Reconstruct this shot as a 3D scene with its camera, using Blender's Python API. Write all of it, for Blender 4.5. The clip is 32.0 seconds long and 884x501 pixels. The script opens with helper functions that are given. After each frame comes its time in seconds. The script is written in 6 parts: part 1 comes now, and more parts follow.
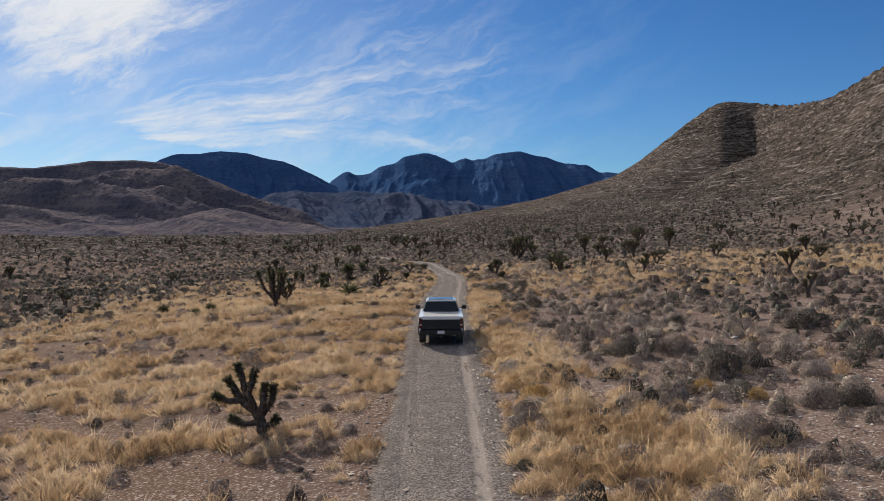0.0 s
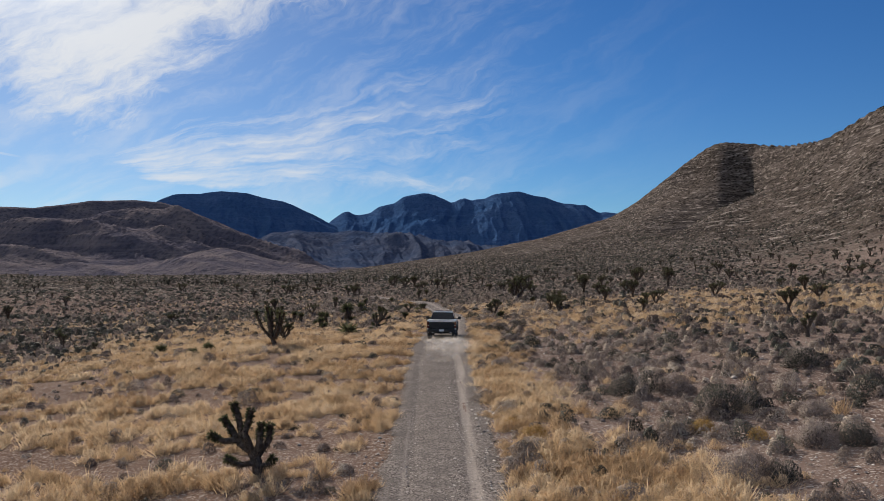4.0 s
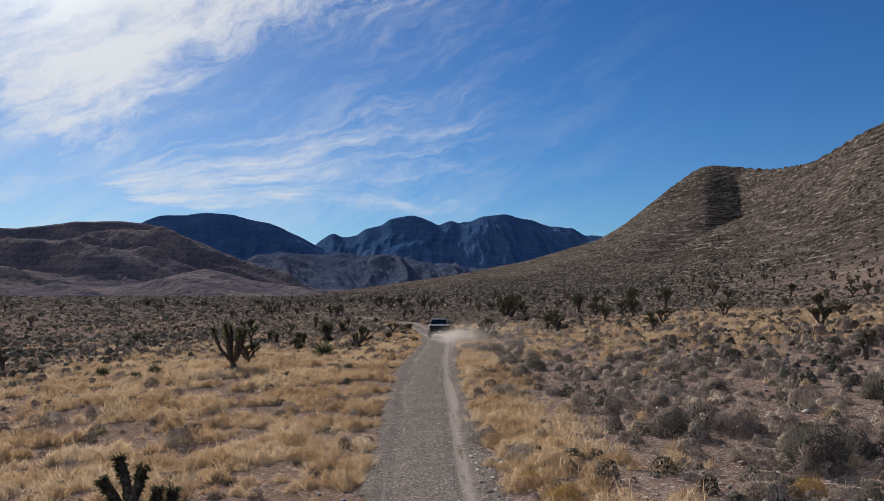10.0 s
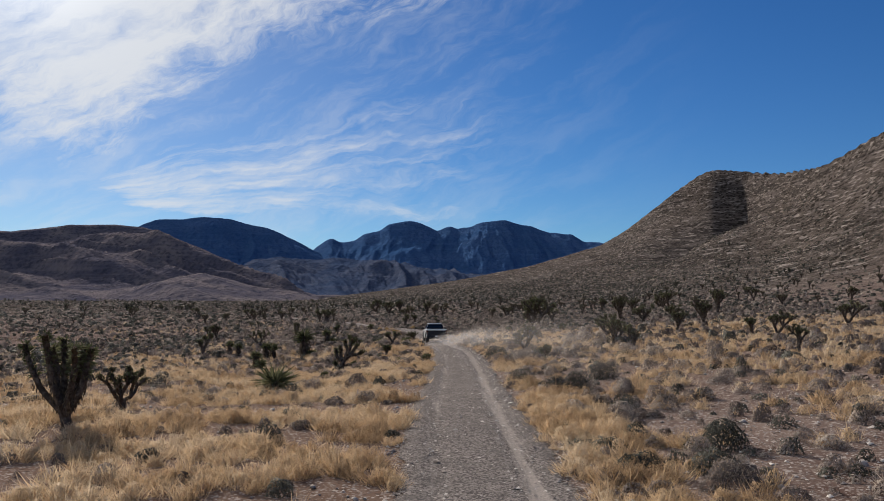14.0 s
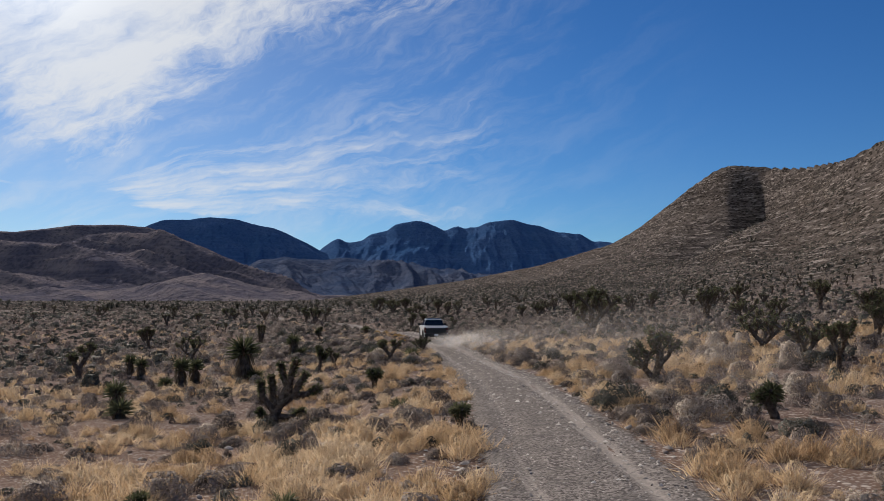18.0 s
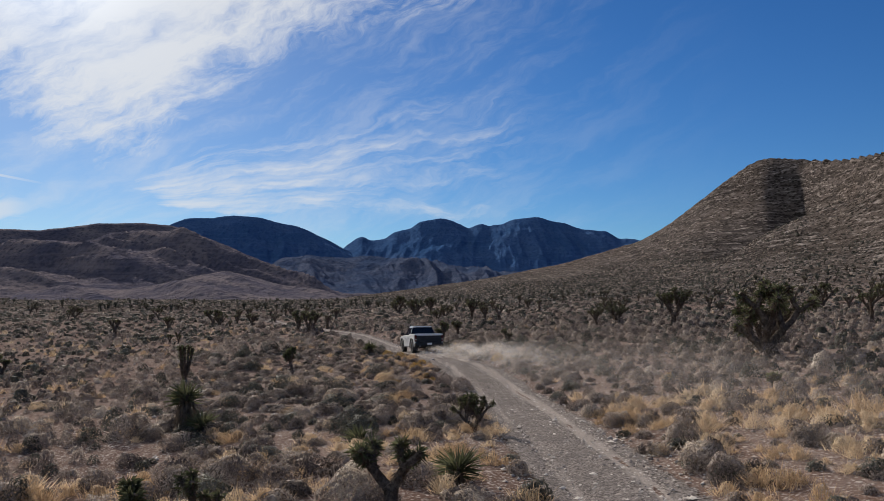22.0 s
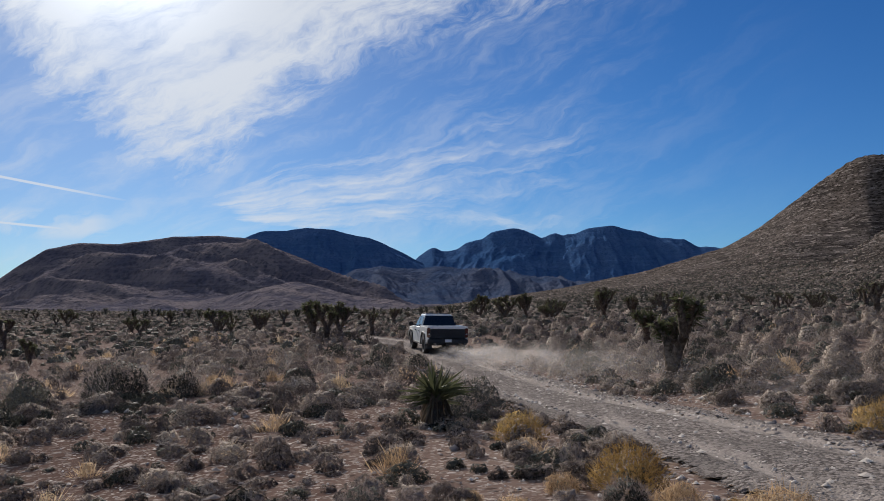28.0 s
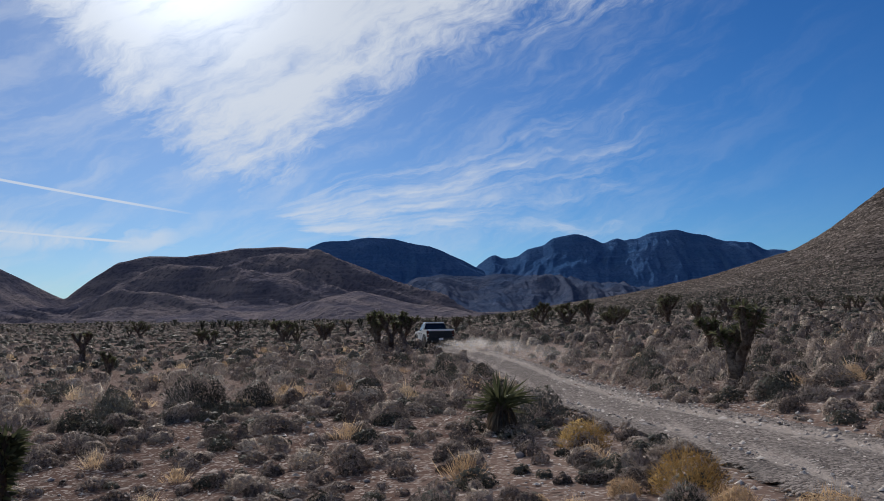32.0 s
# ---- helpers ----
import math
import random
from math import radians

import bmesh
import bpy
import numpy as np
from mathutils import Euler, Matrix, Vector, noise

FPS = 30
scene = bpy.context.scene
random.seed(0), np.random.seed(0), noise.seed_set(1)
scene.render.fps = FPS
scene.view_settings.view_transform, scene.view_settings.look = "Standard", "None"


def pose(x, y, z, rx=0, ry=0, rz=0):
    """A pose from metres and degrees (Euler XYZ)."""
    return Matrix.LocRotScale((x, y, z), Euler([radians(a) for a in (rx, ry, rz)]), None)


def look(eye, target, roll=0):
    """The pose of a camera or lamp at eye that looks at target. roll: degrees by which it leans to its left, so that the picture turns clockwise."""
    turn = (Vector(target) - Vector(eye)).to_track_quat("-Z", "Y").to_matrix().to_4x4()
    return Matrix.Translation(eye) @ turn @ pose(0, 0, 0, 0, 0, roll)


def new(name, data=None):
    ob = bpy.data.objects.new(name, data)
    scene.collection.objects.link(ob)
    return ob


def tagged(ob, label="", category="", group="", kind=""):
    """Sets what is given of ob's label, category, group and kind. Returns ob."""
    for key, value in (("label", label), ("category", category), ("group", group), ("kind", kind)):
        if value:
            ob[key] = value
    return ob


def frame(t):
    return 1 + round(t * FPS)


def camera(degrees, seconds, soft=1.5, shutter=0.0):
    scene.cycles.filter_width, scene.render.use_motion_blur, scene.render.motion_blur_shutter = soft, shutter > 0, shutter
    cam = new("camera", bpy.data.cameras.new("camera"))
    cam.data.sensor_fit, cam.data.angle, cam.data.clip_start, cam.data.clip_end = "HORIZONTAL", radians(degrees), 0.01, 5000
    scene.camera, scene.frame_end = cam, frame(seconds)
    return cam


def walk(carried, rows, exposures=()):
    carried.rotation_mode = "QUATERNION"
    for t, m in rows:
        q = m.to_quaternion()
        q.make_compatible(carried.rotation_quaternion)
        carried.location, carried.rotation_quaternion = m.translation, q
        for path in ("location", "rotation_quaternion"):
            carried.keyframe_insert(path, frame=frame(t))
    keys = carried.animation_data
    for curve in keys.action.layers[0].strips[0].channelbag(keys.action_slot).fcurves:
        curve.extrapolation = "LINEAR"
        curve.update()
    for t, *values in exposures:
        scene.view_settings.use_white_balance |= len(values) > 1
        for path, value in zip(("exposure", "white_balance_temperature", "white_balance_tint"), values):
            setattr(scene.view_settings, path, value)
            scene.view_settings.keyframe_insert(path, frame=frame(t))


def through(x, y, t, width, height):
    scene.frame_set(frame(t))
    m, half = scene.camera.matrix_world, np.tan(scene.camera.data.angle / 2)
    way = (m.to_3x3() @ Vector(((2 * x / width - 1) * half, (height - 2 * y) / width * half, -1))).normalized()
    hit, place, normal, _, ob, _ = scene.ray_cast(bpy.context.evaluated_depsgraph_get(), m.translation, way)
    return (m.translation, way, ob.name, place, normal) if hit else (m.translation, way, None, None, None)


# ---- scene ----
cam = camera(54.3, 32.0, 0.65)
PATH = [
    (0, pose(-0.00, 0.00, 5.65, 88.91, 0.25, -1.56)),
    (0.5, pose(-0.00, -0.03, 5.65, 89.23, 0.22, -1.56)),
    (1, pose(0.01, -0.03, 5.64, 89.59, 0.25, -1.56)),
    (1.5, pose(0.01, -0.06, 5.63, 89.99, 0.25, -1.58)),
    (2, pose(0.02, -0.05, 5.62, 90.42, 0.22, -1.59)),
    (2.5, pose(0.03, -0.03, 5.62, 90.85, 0.20, -1.61)),
    (3, pose(0.05, -0.03, 5.61, 91.16, 0.24, -1.60)),
    (3.5, pose(0.04, -0.03, 5.62, 91.36, 0.22, -1.61)),
    (5.5, pose(0.04, -0.03, 5.58, 92.11, 0.23, -1.61)),
    (6, pose(0.05, -0.04, 5.55, 92.26, 0.25, -1.66)),
    (6.5, pose(0.09, -0.03, 5.53, 92.45, 0.24, -1.76)),
    (7, pose(0.08, -0.02, 5.52, 92.57, 0.24, -1.94)),
    (7.5, pose(0.05, -0.03, 5.49, 92.59, 0.26, -2.08)),
    (8, pose(0.07, -0.01, 5.43, 92.60, 0.22, -2.24)),
    (8.5, pose(0.09, 0.75, 5.36, 92.68, 0.19, -2.42)),
    (9, pose(0.11, 2.64, 5.26, 92.91, 0.13, -2.45)),
    (9.5, pose(0.14, 5.25, 5.14, 92.98, 0.11, -2.45)),
    (10, pose(0.19, 8.02, 4.99, 93.06, 0.07, -2.50)),
    (10.5, pose(0.20, 10.92, 4.83, 93.14, 0.09, -2.56)),
    (11, pose(0.19, 13.89, 4.69, 93.21, 0.08, -2.64)),
    (11.5, pose(0.17, 16.95, 4.61, 93.30, 0.06, -2.70)),
    (12, pose(0.14, 20.21, 4.62, 93.40, -0.06, -2.77)),
    (12.5, pose(0.06, 23.52, 4.63, 93.40, -0.16, -2.79)),
    (13, pose(-0.09, 26.80, 4.61, 93.42, -0.16, -2.70)),
    (13.5, pose(-0.20, 30.15, 4.54, 93.44, -0.18, -2.65)),
    (14, pose(-0.27, 33.70, 4.40, 93.47, -0.24, -2.63)),
    (14.5, pose(-0.23, 37.20, 4.16, 93.45, -0.20, -2.61)),
    (16.5, pose(-0.04, 52.45, 4.05, 93.52, -0.11, -2.39)),
    (17, pose(0.01, 56.44, 3.98, 93.54, -0.19, -2.22)),
    (17.5, pose(-0.02, 60.51, 3.88, 93.52, -0.05, -2.15)),
    (18, pose(-0.04, 64.56, 3.78, 93.50, -0.14, -2.14)),
    (18.5, pose(-0.03, 68.62, 3.71, 93.49, -0.10, -1.93)),
    (19, pose(-0.04, 72.74, 3.63, 93.49, -0.11, -1.80)),
    (19.5, pose(-0.08, 76.98, 3.57, 93.57, -0.12, -1.59)),
    (20, pose(-0.08, 81.27, 3.58, 93.61, -0.08, -1.33)),
    (20.5, pose(-0.13, 85.58, 3.71, 93.59, -0.06, -1.13)),
    (21, pose(-0.22, 89.93, 3.90, 93.51, -0.10, -0.85)),
    (21.5, pose(-0.29, 94.19, 4.06, 93.43, -0.11, -0.71)),
    (22, pose(-0.38, 98.40, 4.17, 93.37, -0.09, -0.56)),
    (22.5, pose(-0.40, 102.56, 4.20, 93.20, 0.15, 0.14)),
    (23, pose(-0.53, 106.85, 4.05, 93.07, 0.14, 0.73)),
    (23.5, pose(-0.77, 111.36, 3.61, 93.00, 0.07, 1.44)),
    (24, pose(-1.10, 116.05, 3.11, 92.98, 0.10, 1.74)),
    (24.5, pose(-1.57, 120.84, 2.71, 93.14, -0.08, 1.85)),
    (25, pose(-1.98, 125.85, 2.41, 93.36, -0.04, 2.07)),
    (25.5, pose(-2.37, 130.88, 2.19, 93.67, 0.01, 2.38)),
    (26, pose(-2.79, 135.84, 2.13, 93.75, 0.02, 2.56)),
    (26.5, pose(-3.17, 140.40, 2.43, 94.09, 0.03, 3.16)),
    (28.5, pose(-3.59, 143.72, 2.20, 94.18, 0.28, 4.69)),
    (29, pose(-3.60, 143.63, 2.12, 94.36, 0.39, 5.23)),
    (29.5, pose(-3.66, 143.46, 2.13, 94.46, 0.50, 5.51)),
    (30, pose(-3.55, 143.32, 2.17, 94.60, 0.63, 6.41)),
    (30.5, pose(-3.49, 143.20, 2.23, 94.65, 0.73, 7.04)),
    (31, pose(-3.52, 143.09, 2.28, 94.70, 0.76, 7.38)),
    (31.5, pose(-3.51, 143.05, 2.33, 94.68, 0.81, 8.05)),
    (32, pose(-3.57, 143.08, 2.37, 94.69, 0.84, 8.33)),
]
walk(cam, PATH, exposures=[(0, 0.17, 6760, 10), (3, 0.13, 6680, 10), (9, 0.07, 6560, 10), (20, 0.06, 6500, 10), (26, 0.05, 6430, 10), (29, -0.03, 6180, 10), (32, -0.08, 6100, 10)])

# ---- sun, sky and exposure ----
SUN_AZ, SUN_EL = -25.0, 24.0
sun_dir = Vector((math.sin(radians(SUN_AZ)) * math.cos(radians(SUN_EL)), math.cos(radians(SUN_AZ)) * math.cos(radians(SUN_EL)), math.sin(radians(SUN_EL))))
sun = new("sun", bpy.data.lights.new("sun", "SUN"))
sun.data.energy, sun.data.angle, sun.data.color = 5.0, radians(0.53), (1.0, 0.92, 0.82)
sun.matrix_world = look(sun_dir * 100, (0, 0, 0))


class Nodes:
    """Short hand for building a node tree."""

    def __init__(self, tree):
        self.tree = tree
        tree.nodes.clear()

    def add(self, kind, inputs=None, **props):
        n = self.tree.nodes.new(kind)
        for k, v in props.items():
            setattr(n, k, v)
        for k, v in (inputs or {}).items():
            self.put(n.inputs[k], v)
        return n

    def put(self, socket, v):
        if isinstance(v, bpy.types.NodeSocket):
            self.tree.links.new(v, socket)
        else:
            socket.default_value = v

    def math(self, op, a, b=0.0, c=0.0, clamp=False):
        n = self.add("ShaderNodeMath", {0: a, 1: b, 2: c}, operation=op, use_clamp=clamp)
        return n.outputs[0]

    def ramp(self, fac, stops, smooth=False):
        n = self.add("ShaderNodeValToRGB", {0: fac})
        n.color_ramp.interpolation = "EASE" if smooth else "LINEAR"
        el = n.color_ramp.elements
        while len(el) < len(stops):
            el.new(0.5)
        for e, (p, c) in zip(el, stops):
            e.position, e.color = p, ((c, c, c, 1) if isinstance(c, (int, float)) else (*c, 1))
        return n.outputs[0]

    def noise(self, vec, scale, detail=4.0, rough=0.55, out=0, dim="3D"):
        return self.add("ShaderNodeTexNoise", {"Vector": vec, "Scale": scale, "Detail": detail, "Roughness": rough}, noise_dimensions=dim).outputs[out]

    def mix(self, fac, a, b):
        n = self.add("ShaderNodeMix", {0: fac, 6: a, 7: b}, data_type="RGBA")
        return n.outputs[2]

    def step(self, v, lo, hi):
        return self.add("ShaderNodeMapRange", {0: v, 1: lo, 2: hi, 3: 0.0, 4: 1.0}, interpolation_type="SMOOTHSTEP").outputs[0]

    def xyz(self, x, y, z=0.0):
        return self.add("ShaderNodeCombineXYZ", {0: x, 1: y, 2: z}).outputs[0]


def make_world():
    world = bpy.data.worlds.new("desert_sky")
    scene.world = world
    world.use_nodes = True
    n = Nodes(world.node_tree)
    sky = n.add("ShaderNodeTexSky", sky_type="NISHITA", sun_disc=False, sun_elevation=radians(SUN_EL), sun_rotation=radians(SUN_AZ), altitude=1300.0, air_density=1.0, dust_density=0.35, ozone_density=2.2)
    d = n.add("ShaderNodeTexCoord").outputs["Generated"]
    sep = n.add("ShaderNodeSeparateXYZ", {0: d}).outputs
    az = n.math("MULTIPLY", n.math("ARCTAN2", sep[0], sep[1]), 57.2958)
    el = n.math("MULTIPLY", n.math("ARCSINE", sep[2]), 57.2958)
    # a thick bank of cirrus whose lower edge climbs to the north
    warp = n.math("SUBTRACT", n.noise(n.xyz(n.math("MULTIPLY", az, 0.13), n.math("MULTIPLY", el, 0.24)), 1.0, 4.0), 0.5)
    edge = n.ramp(n.math("DIVIDE", n.math("ADD", az, 50.0), 90.0), [((a + 50) / 90, e / 50) for a, e in ((-46, 30), (-36, 19.5), (-29.4, 11.6), (-25, 8.2), (-21.5, 7.0), (-18.4, 7.4), (-16.6, 10.0), (-13.4, 12.5), (-9.6, 14.6), (-3.8, 17.1), (6, 19.6), (30, 27))])
    over = n.math("SUBTRACT", el, n.math("MULTIPLY", edge, 50.0))
    along = n.math("ADD", n.math("MULTIPLY", az, 0.88), n.math("MULTIPLY", el, 0.47))
    acrs = n.math("SUBTRACT", n.math("MULTIPLY", el, 0.88), n.math("MULTIPLY", az, 0.47))
    curl = n.math("ADD", acrs, n.math("MULTIPLY", warp, 4.0))
    comb = n.noise(n.xyz(n.math("MULTIPLY", along, 0.13), n.math("MULTIPLY", curl, 0.5), 3.7), 1.0, 8.0, 0.62)
    fleece = n.noise(n.xyz(n.math("MULTIPLY", along, 0.42), n.math("MULTIPLY", curl, 1.15), 5.0), 1.0, 7.0, 0.66)
    body = n.math("ADD", n.math("MULTIPLY", over, 0.15), n.math("ADD", n.math("MULTIPLY", n.math("SUBTRACT", comb, 0.5), 2.0), n.math("MULTIPLY", n.math("SUBTRACT", fleece, 0.5), 1.5)))
    body = n.math("MINIMUM", body, n.math("ADD", 0.95, n.math("MULTIPLY", n.math("SUBTRACT", comb, 0.5), 2.2)))
    bank = n.math("MULTIPLY", n.step(body, -0.2, 1.1), n.step(over, -2.0, 2.5))
    bank = n.math("MULTIPLY", bank, n.step(az, 60.0, 15.0))
    # thin streaks that fan out to the north from one point low in the west
    fx, fy = n.math("ADD", az, 26.0), n.math("SUBTRACT", el, 5.9)
    r = n.math("SQRT", n.math("ADD", n.math("MULTIPLY", fx, fx), n.math("MULTIPLY", fy, fy)))
    th = n.math("ADD", n.math("ARCTAN2", fy, fx), n.math("ADD", n.math("MULTIPLY", warp, 0.16), n.math("MULTIPLY", n.math("SUBTRACT", fleece, 0.5), 0.025)))
    rays = n.noise(n.xyz(n.math("MULTIPLY", th, 19.0), n.math("MULTIPLY", r, 0.12), 1.3), 1.0, 4.0, 0.6)
    hair = n.noise(n.xyz(n.math("MULTIPLY", th, 70.0), n.math("MULTIPLY", r, 0.3), 6.0), 1.0, 4.0, 0.6)
    start = n.math("ADD", az, n.math("ADD", n.math("MULTIPLY", warp, 7.0), n.math("MULTIPLY", n.math("SUBTRACT", el, 7.3), 0.8)))
    fan = n.math("MULTIPLY", n.math("MULTIPLY", n.step(th, -0.06, 0.03), n.step(th, 0.43, 0.14)), n.math("MULTIPLY", n.step(start, -20.0, -16.0), n.step(r, 42.0, 9.0)))
    rays = n.math("ADD", n.math("MULTIPLY", rays, 0.62), n.math("ADD", n.math("MULTIPLY", hair, 0.16), n.math("MULTIPLY", fleece, 0.22)))
    fan = n.math("MULTIPLY", n.step(n.math("ADD", rays, n.math("MULTIPLY", fan, 0.3)), 0.52, 0.96), n.math("MULTIPLY", n.step(fan, 0.0, 0.35), 1.15))
    # a small low patch in the west and a thin veil
    low = n.math("MULTIPLY", n.math("MULTIPLY", n.step(el, 3.8, 5.2), n.step(el, 7.2, 5.6)), n.step(n.math("ADD", az, n.math("MULTIPLY", warp, 8.0)), -21.0, -27.0))
    low = n.math("MULTIPLY", low, n.step(comb, 0.3, 0.6))
    veil = n.math("ADD", n.math("MULTIPLY", n.math("MULTIPLY", n.step(comb, 0.4, 0.7), n.step(az, 22.0, -8.0)), 0.26), n.math("MULTIPLY", n.step(az, 14.0, -34.0), 0.2))
    cloud = n.math("MAXIMUM", n.math("MAXIMUM", bank, n.math("MULTIPLY", fan, 0.8)), n.math("MAXIMUM", n.math("MULTIPLY", low, 0.75), veil))
    # two old condensation trails low in the south-west
    for a0, slope, w, a1 in ((8.8, -0.15, 0.13, -22.0), (5.75, -0.07, 0.12, -23.0)):
        off = n.math("ABSOLUTE", n.math("SUBTRACT", n.math("SUBTRACT", el, a0), n.math("MULTIPLY", n.math("ADD", az, 36.0), slope)))
        line = n.math("MULTIPLY", n.math("SUBTRACT", 1.0, n.step(off, w * 0.3, w)), n.math("SUBTRACT", 1.0, n.step(az, a1 - 7.0, a1)))
        cloud = n.math("MAXIMUM", cloud, n.math("MULTIPLY", line, 0.85))
    toward = n.add("ShaderNodeVectorMath", {0: d, 1: tuple(sun_dir)}, operation="DOT_PRODUCT").outputs["Value"]
    glow = n.math("POWER", n.math("MAXIMUM", toward, 0.0), 220.0)
    glow = n.math("ADD", n.math("MULTIPLY", glow, 16.0), n.math("MULTIPLY", n.math("POWER", n.math("MAXIMUM", toward, 0.0), 25.0), 1.0))
    bright = n.math("ADD", 13.0, glow)
    white = n.add("ShaderNodeVectorMath", {0: (0.95, 0.98, 1.02), "Scale": bright}, operation="SCALE").outputs[0]
    fac = n.math("MULTIPLY", cloud, 0.92, clamp=True)
    deep = n.add("ShaderNodeHueSaturation", {"Saturation": 1.25, "Value": 1.0, "Color": sky.outputs[0]}).outputs[0]
    deep = n.add("ShaderNodeMix", {0: 1.0, 6: deep, 7: (0.6, 0.92, 1.29, 1)}, data_type="RGBA", blend_type="MULTIPLY").outputs[2]
    col = n.mix(fac, deep, white)
    bg = n.add("ShaderNodeBackground", {"Color": col, "Strength": 0.055})
    n.add("ShaderNodeOutputWorld", {"Surface": bg.outputs[0]})


make_world()

# ---- the lie of the land ----
def lattice(ix, iy, seed):
    h = (ix.astype(np.int64) * 374761393 + iy.astype(np.int64) * 668265263 + seed * 974711) & 0x7FFFFFFF
    h = ((h ^ (h >> 13)) * 1274126177) & 0x7FFFFFFF
    return ((h ^ (h >> 16)) & 0xFFFF) / 65535.0


def vnoise(x, y, seed=0):
    x, y = np.broadcast_arrays(np.asarray(x, float), np.asarray(y, float))
    ix, iy = np.floor(x), np.floor(y)
    u, v = x - ix, y - iy
    u, v = u * u * (3 - 2 * u), v * v * (3 - 2 * v)
    a, b = lattice(ix, iy, seed), lattice(ix + 1, iy, seed)
    c, d = lattice(ix, iy + 1, seed), lattice(ix + 1, iy + 1, seed)
    return (a * (1 - u) + b * u) * (1 - v) + (c * (1 - u) + d * u) * v


def fbm(x, y, octaves=4, seed=0, ridged=False):
    total, amp, norm = 0.0, 1.0, 0.0
    x, y = np.asarray(x, float), np.asarray(y, float)
    for o in range(octaves):
        v = vnoise(x, y, seed + 17 * o)
        total = total + amp * ((1 - np.abs(2 * v - 1)) if ridged else v)
        norm += amp
        amp *= 0.5
        x, y = x * 2.03 + 11.3, y * 2.03 - 7.9
    return total / norm


def smooth(v, lo, hi):
    u = np.clip((np.asarray(v, float) - lo) / (hi - lo), 0, 1)
    return u * u * (3 - 2 * u)


ROAD_Y = [-400, -60, 0, 17, 29, 40, 60, 75, 88, 100, 122, 137, 150, 157, 161, 167, 172, 177, 187, 192, 205, 240, 300, 400]
ROAD_X = [-6, -0.6, 0.15, 0.42, 0.8, 1.0, 1.65, 2.6, 3.35, 3.45, 3.05, 2.2, 0.75, -1.1, -2.2, -3.3, -4.0, -4.75, -7.2, -8.5, -13.2, -25, -42, -70]


def road_x(y):
    y = np.asarray(y, float)
    return sum(np.interp(y + o, ROAD_Y, ROAD_X) for o in (-6, -3, 0, 3, 6)) / 5


def road_half(y):
    return np.interp(y, [0, 20, 42, 70, 90, 130, 143, 147, 160, 170, 200, 300], [1.34, 1.4, 1.55, 1.5, 1.4, 1.25, 1.35, 1.2, 1.15, 1.25, 1.25, 1.3])


RIDGE_AZ = [-180, -30, -9, -5.3, 3.3, 8.1, 12.9, 15.0, 17.1, 19.4, 21.5, 23.5, 25.7, 28.7, 36, 55, 100, 150, 180]
RIDGE_EL = [0.1, 0.1, 0.1, 0.21, 1.38, 2.31, 3.7, 5.02, 6.72, 8.3, 8.0, 7.8, 8.08, 9.75, 13, 16, 13, 3, 0.1]
RIDGE_D = [2300, 2300, 2300, 2300, 2100, 1900, 1650, 1500, 1370, 1285, 1245, 1090, 920, 780, 700, 600, 700, 1500, 2300]


